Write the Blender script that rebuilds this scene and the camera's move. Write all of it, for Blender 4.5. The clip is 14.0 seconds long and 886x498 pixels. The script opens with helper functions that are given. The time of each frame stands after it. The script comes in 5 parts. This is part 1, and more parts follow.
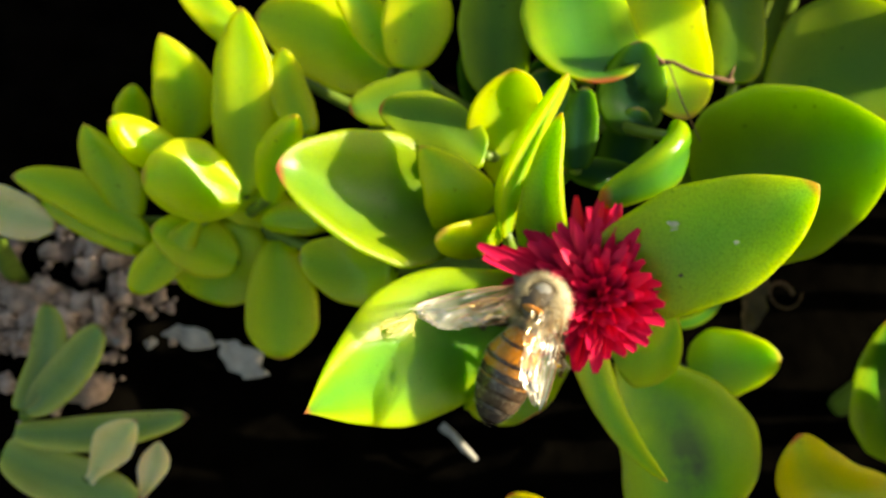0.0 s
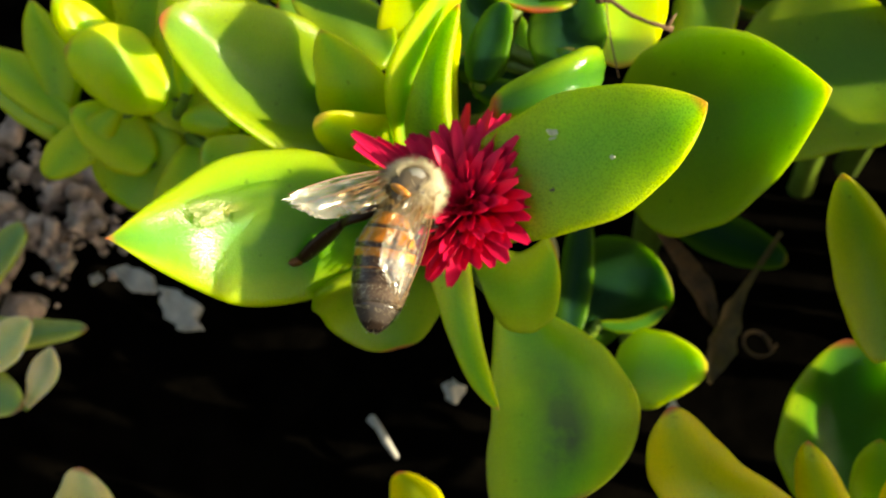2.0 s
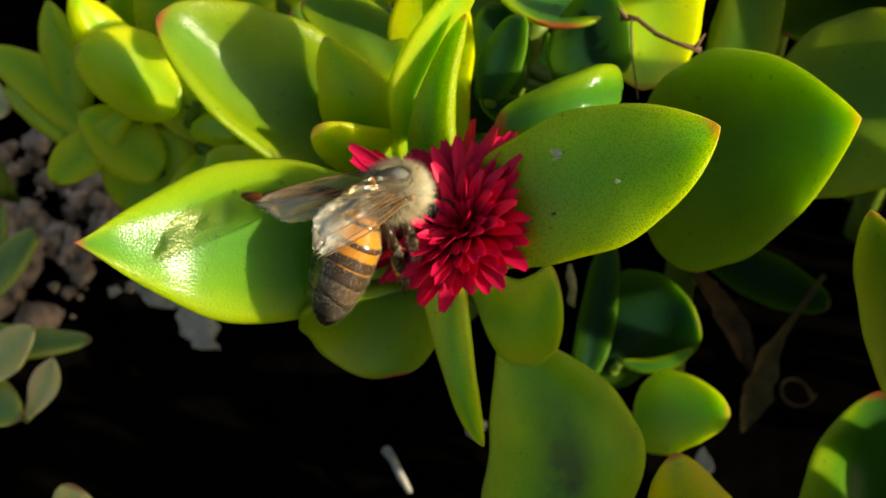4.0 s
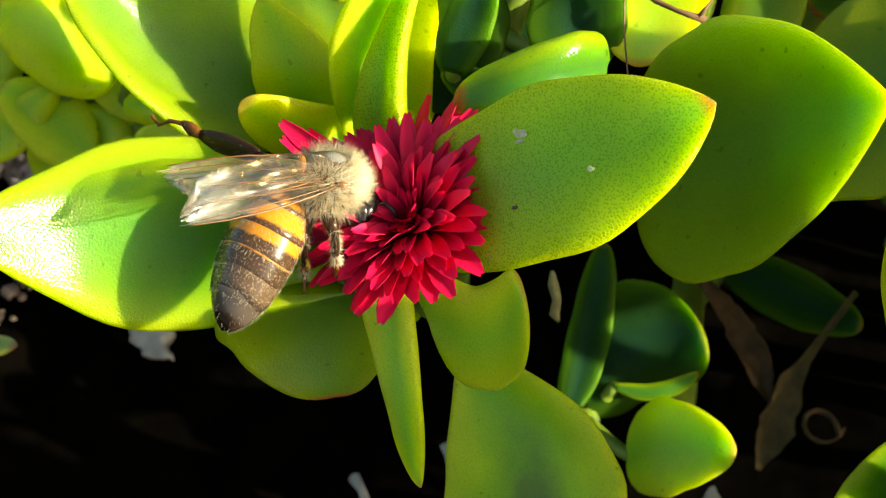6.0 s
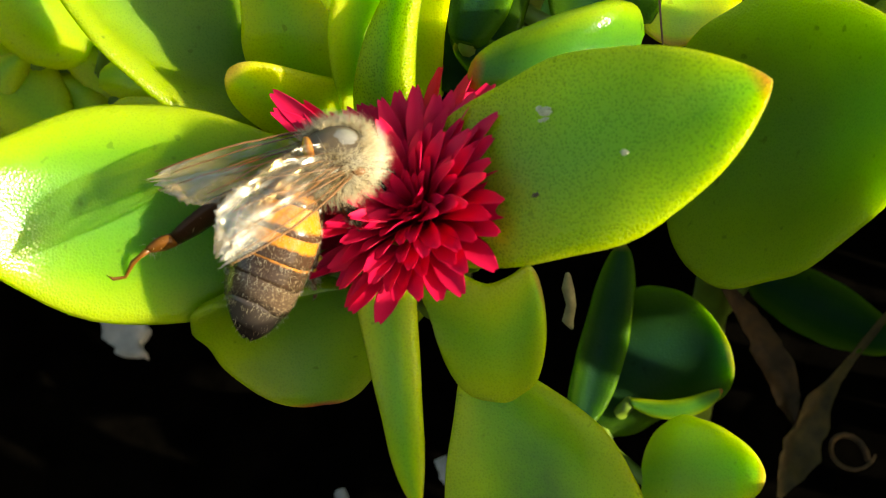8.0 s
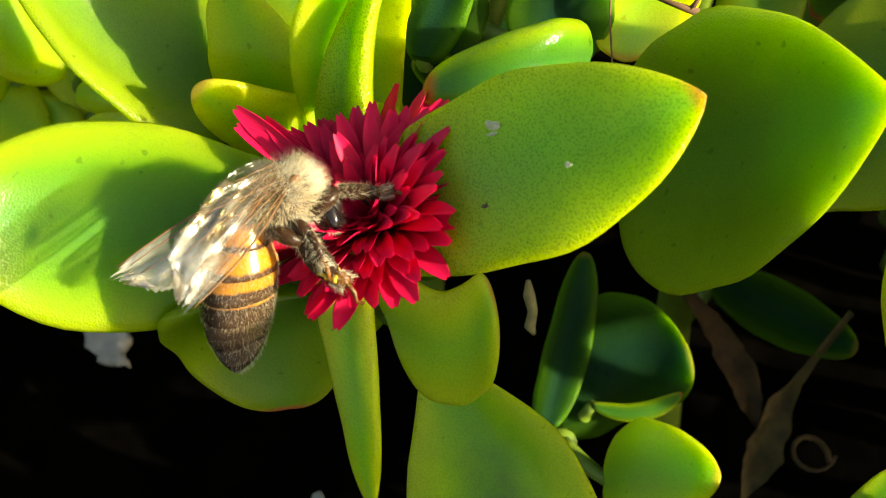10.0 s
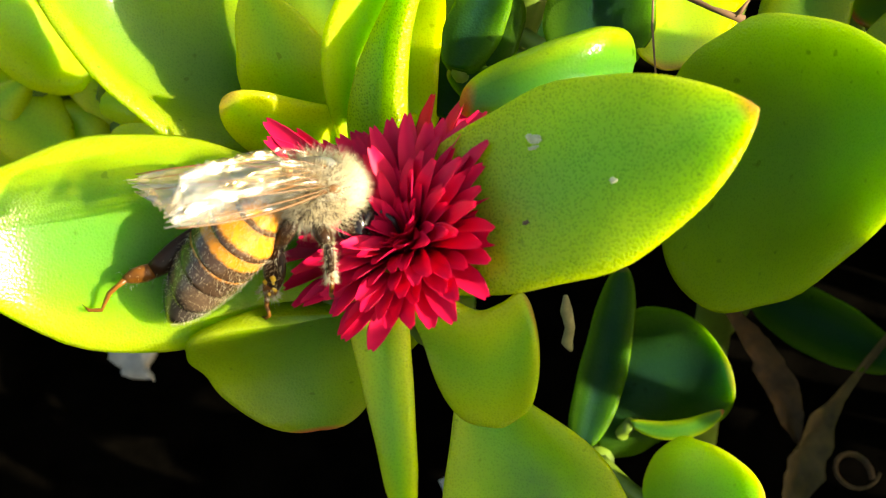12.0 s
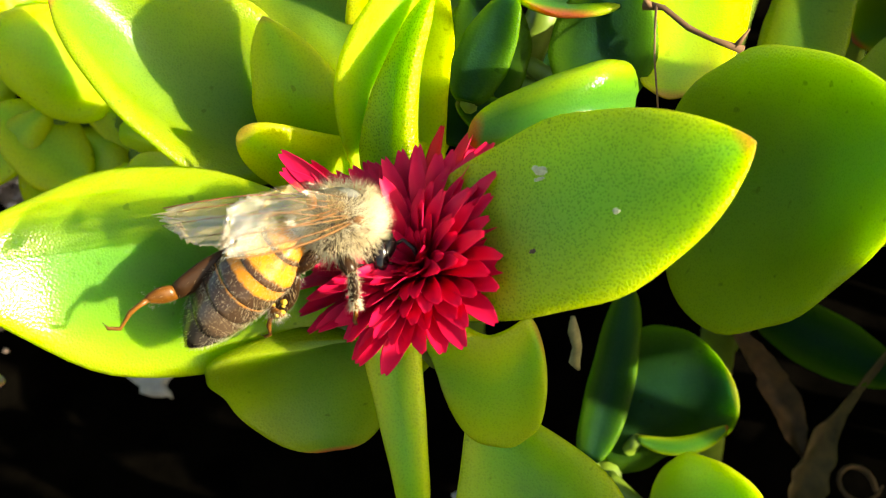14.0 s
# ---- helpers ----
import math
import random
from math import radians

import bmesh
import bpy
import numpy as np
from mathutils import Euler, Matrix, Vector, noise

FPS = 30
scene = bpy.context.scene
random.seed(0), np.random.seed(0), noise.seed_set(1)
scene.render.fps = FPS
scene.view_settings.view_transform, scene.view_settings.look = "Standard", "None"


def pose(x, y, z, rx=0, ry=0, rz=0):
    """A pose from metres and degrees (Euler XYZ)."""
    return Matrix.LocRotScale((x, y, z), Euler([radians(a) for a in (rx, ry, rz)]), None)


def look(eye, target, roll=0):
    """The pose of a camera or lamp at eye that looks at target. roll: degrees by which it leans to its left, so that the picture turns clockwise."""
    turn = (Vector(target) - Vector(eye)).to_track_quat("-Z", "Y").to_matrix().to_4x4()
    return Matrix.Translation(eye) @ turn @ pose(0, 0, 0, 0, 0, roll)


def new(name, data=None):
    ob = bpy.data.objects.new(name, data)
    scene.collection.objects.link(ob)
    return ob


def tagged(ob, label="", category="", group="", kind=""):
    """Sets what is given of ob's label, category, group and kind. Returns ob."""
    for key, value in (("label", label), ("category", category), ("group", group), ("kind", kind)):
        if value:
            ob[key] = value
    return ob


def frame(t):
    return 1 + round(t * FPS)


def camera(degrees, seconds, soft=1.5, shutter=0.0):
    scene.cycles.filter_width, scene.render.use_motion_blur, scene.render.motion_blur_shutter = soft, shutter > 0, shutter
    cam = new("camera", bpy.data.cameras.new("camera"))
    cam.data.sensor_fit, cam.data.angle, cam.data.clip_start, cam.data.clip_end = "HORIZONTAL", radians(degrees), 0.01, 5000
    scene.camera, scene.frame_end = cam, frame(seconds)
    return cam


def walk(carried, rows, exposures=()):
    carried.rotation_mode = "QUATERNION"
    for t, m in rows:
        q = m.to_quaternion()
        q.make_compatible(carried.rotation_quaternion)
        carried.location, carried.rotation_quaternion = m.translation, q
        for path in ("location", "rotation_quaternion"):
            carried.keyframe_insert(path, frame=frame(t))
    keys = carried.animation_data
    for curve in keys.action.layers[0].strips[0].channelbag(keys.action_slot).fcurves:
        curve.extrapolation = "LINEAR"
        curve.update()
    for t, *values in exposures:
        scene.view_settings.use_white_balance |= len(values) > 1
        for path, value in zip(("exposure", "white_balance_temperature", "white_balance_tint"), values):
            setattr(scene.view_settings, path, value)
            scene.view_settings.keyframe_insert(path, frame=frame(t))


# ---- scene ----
MM = 0.001  # the plans below are in millimetres

# ---- camera ----
cam = camera(32.96, 14.0, soft=1.1)
cam.data.dof.use_dof = True
cam.data.dof.focus_distance = 0.077
cam.data.dof.aperture_fstop = 100
PATH = [
    (0.0, pose(-0.03186, -0.03707, 0.14423, 25.53, -4.86, -20.40)),
    (0.5, pose(-0.02613, -0.03987, 0.14178, 26.61, -5.15, -17.97)),
    (1.0, pose(-0.01610, -0.05365, 0.13352, 29.99, -4.63, -12.83)),
    (1.5, pose(-0.01483, -0.05733, 0.13454, 32.27, -3.08, -9.32)),
    (2.0, pose(-0.01207, -0.05865, 0.12858, 33.00, -3.01, -7.91)),
    (2.5, pose(-0.01015, -0.05354, 0.12565, 33.68, -2.90, -7.49)),
    (2.7, pose(-0.00950, -0.05426, 0.12299, 33.54, -2.72, -7.06)),
    (4.8, pose(-0.00110, -0.05698, 0.12373, 34.55, -0.83, -2.60)),
    (5.0, pose(0.00006, -0.05519, 0.12269, 34.54, -0.76, -2.69)),
    (5.5, pose(0.00201, -0.05286, 0.11490, 34.29, -0.56, -2.84)),
    (6.0, pose(0.00180, -0.04892, 0.11025, 34.65, -0.38, -1.31)),
    (6.5, pose(-0.00137, -0.04531, 0.10530, 35.00, 0.00, -0.00)),
    (7.0, pose(-0.00116, -0.04630, 0.10672, 35.30, -0.28, 0.37)),
    (7.5, pose(-0.00002, -0.04350, 0.10537, 35.58, -1.09, 0.19)),
    (8.0, pose(0.00104, -0.04447, 0.10217, 35.07, -1.74, -0.14)),
    (8.2, pose(0.00242, -0.04386, 0.10318, 35.29, -1.80, -0.23)),
    (10.3, pose(0.00361, -0.04623, 0.10465, 35.44, -1.37, -0.31)),
    (10.5, pose(0.00405, -0.04609, 0.10468, 35.47, -1.34, -0.15)),
    (11.0, pose(0.00352, -0.04571, 0.10417, 35.37, -1.15, -0.21)),
    (11.5, pose(0.00372, -0.04369, 0.10449, 35.64, -1.09, -0.17)),
    (12.0, pose(0.00242, -0.04389, 0.10291, 35.38, -0.83, 0.05)),
    (12.5, pose(0.00232, -0.04403, 0.10413, 35.48, -0.66, -0.03)),
    (13.0, pose(0.00272, -0.04310, 0.10459, 35.63, -0.50, 0.03)),
    (13.5, pose(0.00309, -0.04278, 0.10440, 35.67, -0.46, -0.01)),
    (14.0, pose(0.00244, -0.04446, 0.10559, 35.56, -0.26, -0.02)),
]
EXPOSURES = [
    (0.0, 1.52, 8300, 0), (0.5, 1.72, 8300, 0), (1.5, 1.72, 8300, 0), (2.0, 1.47, 8300, 0), (2.5, 0.86, 8300, 0), (2.7, 0.77, 8300, 0),
    (4.8, 0.71, 8300, 0), (5.0, 0.66, 8300, 0), (5.2, 1.27, 8300, 0), (5.5, 1.82, 8300, 0), (6.0, 1.67, 8300, 0), (7.0, 1.07, 8300, 0),
    (7.5, 1.02, 8300, 0), (8.2, 1.52, 8300, 0), (10.3, 1.52, 8300, 0), (11.0, 1.74, 8300, 0), (12.0, 1.92, 8300, 0), (12.5, 1.84, 8300, 0),
    (14.0, 1.82, 8300, 0),
]
walk(cam, PATH, EXPOSURES)

# ---- light ----
SUN_DIR = Vector((0.865, -0.29, 0.42)).normalized()
world = bpy.data.worlds.new("sky")
scene.world = world
world.use_nodes = True
wn = world.node_tree.nodes
sky = wn.new("ShaderNodeTexSky")
sky.sky_type, sky.sun_disc = "NISHITA", False
sky.air_density, sky.dust_density, sky.ozone_density = 0.8, 2.5, 0.4  # a hazy bright day
sky.sun_elevation = math.asin(SUN_DIR.z)
sky.sun_rotation = math.atan2(SUN_DIR.x, SUN_DIR.y)
wn["Background"].inputs["Strength"].default_value = 0.095
world.node_tree.links.new(sky.outputs["Color"], wn["Background"].inputs["Color"])
sun = new("sun", bpy.data.lights.new("sun", "SUN"))
sun.data.energy, sun.data.angle, sun.data.color = 4.6, radians(0.6), (1.0, 0.96, 0.88)
sun.matrix_world = look(SUN_DIR, (0, 0, 0))


# ---- materials ----
def material(name, rough=0.5, **sockets):
    m = bpy.data.materials.new(name)
    m.use_nodes = True
    b = m.node_tree.nodes["Principled BSDF"]
    b.inputs["Roughness"].default_value = rough
    for key, value in sockets.items():
        b.inputs[key.replace("_", " ").title() if key != "IOR" else key].default_value = value
    return m, m.node_tree, b


def node(tree, kind, **values):
    n = tree.nodes.new(kind)
    for key, value in values.items():
        n.inputs[key.replace("_", " ").title()].default_value = value
    return n


def ramp(tree, source, *stops):
    r = tree.nodes.new("ShaderNodeValToRGB")
    el = r.color_ramp.elements
    while len(el) < len(stops):
        el.new(0.5)
    for e, (at, colour) in zip(el, stops):
        e.position, e.color = at, (*colour, 1) if len(colour) == 3 else colour
    tree.links.new(source, r.inputs["Fac"])
    return r.outputs["Color"]


def mixed(tree, factor, a, b, how="MIX"):
    m = tree.nodes.new("ShaderNodeMix")
    m.data_type, m.blend_type = "RGBA", how
    for socket, value in ((m.inputs["Factor"], factor), (m.inputs["A"], a), (m.inputs["B"], b)):
        if isinstance(value, (int, float)):
            socket.default_value = value
        elif isinstance(value, tuple):
            socket.default_value = (*value, 1)
        else:
            tree.links.new(value, socket)
    return m.outputs["Result"]


def noise_of(tree, scale, detail=3.0, rough=0.55):
    co = tree.nodes.new("ShaderNodeTexCoord")
    n = node(tree, "ShaderNodeTexNoise", scale=scale, detail=detail, roughness=rough)
    tree.links.new(co.outputs["Object"], n.inputs["Vector"])
    return n.outputs["Fac"]


def attribute(tree, name):
    a = tree.nodes.new("ShaderNodeAttribute")
    a.attribute_name = name
    return a.outputs["Fac"]


def bumped(tree, bsdf, height, strength, distance):
    b = node(tree, "ShaderNodeBump", strength=strength, distance=distance)
    tree.links.new(height, b.inputs["Height"])
    tree.links.new(b.outputs["Normal"], bsdf.inputs["Normal"])
    return b


def leaf_material(name, deep, light, rim, tip, gloss=0.27, pores=1.0, sss=0.7, stain=0.0, shine=0.27):
    """Juicy leaf skin: deep to light green in soft clouds, a lighter rim, a reddish tip, fine pores all over."""
    m, tree, b = material(name, gloss)
    L = tree.links
    info = tree.nodes.new("ShaderNodeObjectInfo")
    cloud = noise_of(tree, 180.0, 2.0)
    colour = ramp(tree, cloud, (0.32, deep), (0.7, light))
    spine = ramp(tree, attribute(tree, "across"), (0.05, (1, 1, 1)), (0.60, (0, 0, 0)))
    spine = mixed(tree, 0.75, (0, 0, 0), spine)
    colour = mixed(tree, spine, colour, (deep[0] * 0.62, deep[1] * 0.92, deep[2] + 0.025))
    rimness = ramp(tree, attribute(tree, "across"), (0.55, (0, 0, 0)), (0.97, (1, 1, 1)))
    colour = mixed(tree, rimness, colour, rim)
    tipness = ramp(tree, attribute(tree, "along"), (0.955, (0, 0, 0)), (0.99, (1, 1, 1)))
    colour = mixed(tree, tipness, colour, tip)
    specks = ramp(tree, noise_of(tree, 1500.0, 1.0), (0.72, (0, 0, 0)), (0.78, (0.5, 0.5, 0.5)))
    colour = mixed(tree, specks, colour, tuple(c * 0.45 for c in deep))
    co = tree.nodes.new("ShaderNodeTexCoord")
    cells = node(tree, "ShaderNodeTexVoronoi", scale=7200.0, randomness=0.9)
    L.new(co.outputs["Object"], cells.inputs["Vector"])
    pits = ramp(tree, cells.outputs["Distance"], (0.18, (0.46, 0.58, 0.48)), (0.50, (1.0, 1.0, 1.0)))
    colour = mixed(tree, min(1.0, 0.27 * pores), colour, pits, "MULTIPLY")
    if stain:  # a greyish bruise along the middle
        middle = ramp(tree, attribute(tree, "across"), (0.08, (1, 1, 1)), (0.42, (0, 0, 0)))
        stretch = ramp(tree, attribute(tree, "along"), (0.20, (0, 0, 0)), (0.45, (0.55, 0.55, 0.55)), (0.72, (1, 1, 1)), (0.93, (0, 0, 0)))
        patchy = ramp(tree, noise_of(tree, 320.0, 4.0, 0.65), (0.30, (0, 0, 0)), (0.58, (stain, stain, stain)))
        colour = mixed(tree, mixed(tree, 1.0, mixed(tree, 1.0, middle, stretch, "MULTIPLY"), patchy, "MULTIPLY"), colour, (0.13, 0.13, 0.085))
    hsv = node(tree, "ShaderNodeHueSaturation", saturation=1.0)
    vary = node(tree, "ShaderNodeMapRange")
    vary.inputs["To Min"].default_value, vary.inputs["To Max"].default_value = 0.85, 1.12
    L.new(info.outputs["Random"], vary.inputs["Value"])
    L.new(vary.outputs["Result"], hsv.inputs["Value"])
    L.new(colour, hsv.inputs["Color"])
    L.new(hsv.outputs["Color"], b.inputs["Base Color"])
    b.inputs["Subsurface Weight"].default_value = sss
    b.inputs["Subsurface Radius"].default_value = (0.7, 1.0, 0.12)
    b.inputs["Subsurface Scale"].default_value = 3.6 * MM
    b.inputs["Specular IOR Level"].default_value = shine
    waves = noise_of(tree, 700.0, 2.0)
    add = tree.nodes.new("ShaderNodeMath")
    add.operation = "MULTIPLY_ADD"
    L.new(waves, add.inputs[0])
    add.inputs[1].default_value = 0.5
    L.new(cells.outputs["Distance"], add.inputs[2])
    rough_rim = tree.nodes.new("ShaderNodeMath")  # the relief is stronger along the rim
    rough_rim.operation = "MULTIPLY"
    L.new(add.outputs[0], rough_rim.inputs[0])
    L.new(ramp(tree, attribute(tree, "across"), (0.72, (0.36, 0.36, 0.36)), (0.92, (1, 1, 1))), rough_rim.inputs[1])
    bumped(tree, b, rough_rim.outputs[0], min(1.0, 0.55 * pores), 0.065 * MM)
    through_flesh = tree.nodes.new("ShaderNodeBsdfTranslucent")
    L.new(mixed(tree, 1.0, hsv.outputs["Color"], (1.25, 1.15, 0.5), "MULTIPLY"), through_flesh.inputs["Color"])
    flesh = tree.nodes.new("ShaderNodeMixShader")
    flesh.inputs["Fac"].default_value = 0.34
    L.new(b.outputs[0], flesh.inputs[1])
    L.new(through_flesh.outputs[0], flesh.inputs[2])
    L.new(flesh.outputs[0], tree.nodes["Material Output"].inputs["Surface"])
    return m


LEAF = leaf_material("leaf_green", (0.18, 0.31, 0.014), (0.26, 0.39, 0.016), (0.31, 0.42, 0.020), (0.50, 0.11, 0.045))
LEAF_PORED = leaf_material("leaf_pored", (0.31, 0.50, 0.020), (0.41, 0.60, 0.022), (0.41, 0.52, 0.022), (0.50, 0.11, 0.045), pores=2.8)
# Brightened copy of the leaf green, for light that should glow through these leaves.
LEAF_BRIGHTENED = leaf_material("leaf_brightened", (0.387, 0.60, 0.028), (0.493, 0.68, 0.034), (0.51, 0.64, 0.035), (0.50, 0.34, 0.05))
# Deeper leaf green that dims, by colour, leaves the sun would over-light.
LEAF_DIMMED = leaf_material("leaf_dimmed_green", (0.088, 0.26, 0.016), (0.15, 0.35, 0.016), (0.352, 0.50, 0.02), (0.50, 0.11, 0.045), 0.19)
LEAF_GLOSSY = leaf_material("leaf_glossy", (0.12, 0.30, 0.014), (0.18, 0.38, 0.016), (0.33, 0.46, 0.018), (0.50, 0.11, 0.045), 0.18, 0.7, shine=0.21)
# Sun is put into this paler, yellower copy of the leaf green.
LEAF_SUNLIT = leaf_material("leaf_sunlit_tint", (0.52, 0.68, 0.020), (0.66, 0.78, 0.024), (0.66, 0.72, 0.03), (0.50, 0.34, 0.05))
LEAF_YELLOW = leaf_material("leaf_yellow", (0.50, 0.50, 0.010), (0.66, 0.60, 0.012), (0.70, 0.58, 0.02), (0.50, 0.11, 0.045))
LEAF_OLIVE = leaf_material("leaf_olive", (0.36, 0.42, 0.012), (0.46, 0.50, 0.016), (0.52, 0.52, 0.02), (0.50, 0.20, 0.045))
# Shaded copy of the leaf green: the inner leaves' shade is in its colour.
LEAF_SHADED = leaf_material("leaf_shaded", (0.014, 0.055, 0.006), (0.026, 0.085, 0.007), (0.055, 0.13, 0.008), (0.12, 0.10, 0.03), 0.22, shine=0.07)
LEAF_GREY = leaf_material("leaf_greyed", (0.30, 0.38, 0.09), (0.42, 0.50, 0.12), (0.52, 0.56, 0.14), (0.3, 0.15, 0.08))
LEAF_BRUISED = leaf_material("leaf_bruised", (0.30, 0.54, 0.03), (0.52, 0.72, 0.03), (0.475, 0.60, 0.03), (0.3, 0.15, 0.08), stain=0.95)
LEAF_PALE = leaf_material("leaf_wilted", (0.76, 0.66, 0.24), (0.86, 0.80, 0.45), (0.84, 0.74, 0.36), (0.45, 0.2, 0.12))


def plain(name, colour, rough, dark=0.7, scale=900.0, depth=0.05, shine=0.5, **sockets):
    """A surface of one colour with mottling and a fine grain."""
    m, tree, b = material(name, rough, **sockets)
    b.inputs["Specular IOR Level"].default_value = shine
    n = noise_of(tree, scale)
    tree.links.new(ramp(tree, n, (0.3, tuple(c * dark for c in colour)), (0.7, colour)), b.inputs["Base Color"])
    bumped(tree, b, n, 0.5, depth * MM)
    return m


STEM = plain("stem_skin", (0.14, 0.22, 0.018), 0.5)
TWIG = plain("dry_twig", (0.16, 0.08, 0.035), 0.8)
# Soil blackened in its colour for the deep shade between the plants.
SOIL = plain("shade_black_soil", (0.0022, 0.0018, 0.0013), 0.95, 0.35, 260.0, 0.6, 0.0)
# Crumbs paler than dry soil, standing in for sun that misses them.
CRUMB = plain("soil_crumb", (0.62, 0.44, 0.35), 0.95, 0.35, 500.0, 0.3, 0.2)
DEBRIS = plain("pale_debris", (0.46, 0.42, 0.37), 0.8, 0.6, 500.0, 0.2)

PETAL, pt, pb = material("petal_crimson", 0.5)
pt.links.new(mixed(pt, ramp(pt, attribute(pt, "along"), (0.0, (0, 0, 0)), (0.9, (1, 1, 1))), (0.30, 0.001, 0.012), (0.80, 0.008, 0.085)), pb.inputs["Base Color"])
pb.inputs["Specular IOR Level"].default_value = 0.25
bumped(pt, pb, noise_of(pt, 2500.0), 0.4, 0.03 * MM)
glow = pt.nodes.new("ShaderNodeBsdfTranslucent")
pt.links.new(pb.inputs["Base Color"].links[0].from_socket, glow.inputs["Color"])
thin = pt.nodes.new("ShaderNodeMixShader")
thin.inputs["Fac"].default_value = 0.32
pt.links.new(pb.outputs[0], thin.inputs[1])
pt.links.new(glow.outputs[0], thin.inputs[2])
pt.links.new(thin.outputs[0], pt.nodes["Material Output"].inputs["Surface"])


# ---- building tools ----
def part(name, bm, mat, parent=None, label="", smooth=True):
    """One mesh object out of bm, under parent."""
    me = bpy.data.meshes.new(name)
    bm.to_mesh(me)
    bm.free()
    if smooth:
        me.shade_smooth()
    me.materials.append(mat)
    ob = new(name, me)
    ob.parent = parent
    if label:
        ob["label"] = label
    return ob


def rings(bm, loops, cap=True):
    """Skins a row of closed loops of points into bm. Returns the rows of vertices."""
    rows = [[bm.verts.new(p) for p in loop] for loop in loops]
    n = len(rows[0])
    for a, b in zip(rows, rows[1:]):
        for i in range(n):
            bm.faces.new((a[i], a[(i + 1) % n], b[(i + 1) % n], b[i]))
    if cap:
        bm.faces.new(rows[0][::-1])
        bm.faces.new(rows[-1])
    return rows


def tube(bm, points, radii, sides=8):
    """A round tube along points (mm)."""
    points = [Vector(p) for p in points]
    loops = []
    for i, p in enumerate(points):
        d = (points[min(i + 1, len(points) - 1)] - points[max(i - 1, 0)]).normalized()
        a = d.cross(Vector((0.31, 0.17, 0.93)) if abs(d.z) < 0.9 else Vector((1, 0, 0))).normalized()
        b = d.cross(a)
        loops.append([(p + radii[i] * (math.cos(t) * a + math.sin(t) * b)) * MM for t in (k * math.tau / sides for k in range(sides))])
    rings(bm, loops)


def blob(bm, centre, size, turn=None, segs=16, rows=10, shape=None):
    """An egg of half axes size (mm) at centre; shape(x) scales the girth along x from -1 to 1."""
    turn = turn or Matrix.Identity(3)
    loops = []
    for i in range(rows + 1):
        x = -math.cos(math.pi * (i + 0.15) / (rows + 0.3))
        g = math.sqrt(max(1 - x * x, 0.0)) * (shape(x) if shape else 1)
        loops.append([(Vector(centre) + turn @ Vector((x * size[0], g * size[1] * math.cos(t), g * size[2] * math.sin(t)))) * MM for t in (k * math.tau / segs for k in range(segs))])
    rings(bm, loops)


BASES = {}  # where the leaves of each shoot join it
SEEN_FROM = Vector((0, -0.5, 0.87))


def leaf(shoot, base, tip, left, right, peak, blunt, thick, cup, mat=None, label="", foot=0.30, dish=0.0):
    """A fleshy leaf from base to tip whose blade is widest between left and right; cup lifts its sides, blunt rounds its tip, dish sinks its middle below a broad rim."""
    B, T, A, C = (Vector(p) - shoot.location / MM for p in (base, tip, left, right))
    axis = T - B
    side = (C - A) / 2
    side -= side.project(axis) * 0.5
    hw = side.length
    across = side.normalized()
    n = axis.cross(across).normalized()
    if n.dot(SEEN_FROM) < 0:
        n = -n
    BASES.setdefault(shoot.name, []).append(B)
    bow = (A + C) / 2 - (B + axis * peak)
    bow -= bow.project(axis)
    bow -= n * cup * hw
    a = blunt * peak / (1 - peak)
    top = peak ** a * (1 - peak) ** blunt
    rnd = random.Random(sum(map(len, BASES.values())))
    wob = [rnd.uniform(-1, 1) for _ in range(6)]
    nu, nv = 30, 26
    loops, marks = [], []
    for i in range(nu + 1):
        s = i / nu
        u = 0.5 - 0.5 * math.cos(math.pi * (0.04 + 0.958 * s))
        prof = u ** a * (1 - u) ** blunt / top
        prof = prof + foot * (1 - u) ** 3
        prof *= 1 + 0.025 * math.sin(9 * u + 3 * wob[0]) + 0.015 * math.sin(21 * u + 3 * wob[1])
        q = u * (1 - u) / (peak * (1 - peak))
        centre = B + axis * u + bow * q
        th = thick * (0.35 + 0.65 * min(1, 1.25 * (1 - u) ** 0.55)) * min(1, prof * 1.8 + 0.05) * 0.5
        loop = []
        for k in range(nv):
            t = k * math.tau / nv
            v, h = math.cos(t), math.sin(t)
            h = math.copysign(abs(h) ** 0.8, h)
            lift = cup * hw * prof * (abs(v) ** 1.8) * (1.0 + 0.25 * wob[2] * v)
            dent = -0.14 * thick * math.exp(-(v / 0.22) ** 2) * prof * (1 - u) if h > 0 else 0
            dent -= dish * hw * prof / (1 + math.exp((abs(v) - 0.58 + 0.08 * math.sin(5 * u + 3 * v)) * 16)) * min(1, 3 * (1 - u))
            wave = 0.05 * hw * math.sin(7 * u + 2.5 * v + 3 * wob[3]) * prof
            p = centre + across * (hw * prof * v) + n * (lift + th * h + dent + wave)
            loop.append(p * MM)
            marks.append((u, abs(v)))
        loops.append(loop)
    bm = bmesh.new()
    rings(bm, loops)
    bmesh.ops.recalc_face_normals(bm, faces=bm.faces)
    ob = part("leaf", bm, mat or LEAF, shoot, label)
    for name, k in (("along", 0), ("across", 1)):
        layer = ob.data.attributes.new(name, "FLOAT", "POINT")
        layer.data.foreach_set("value", [m[k] for m in marks])
    return ob


def shoot_of(name, label, foot):
    ob = new(name)
    ob.location = Vector(foot) * MM
    return tagged(ob, label, "succulent", "succulent shoots in the bed")


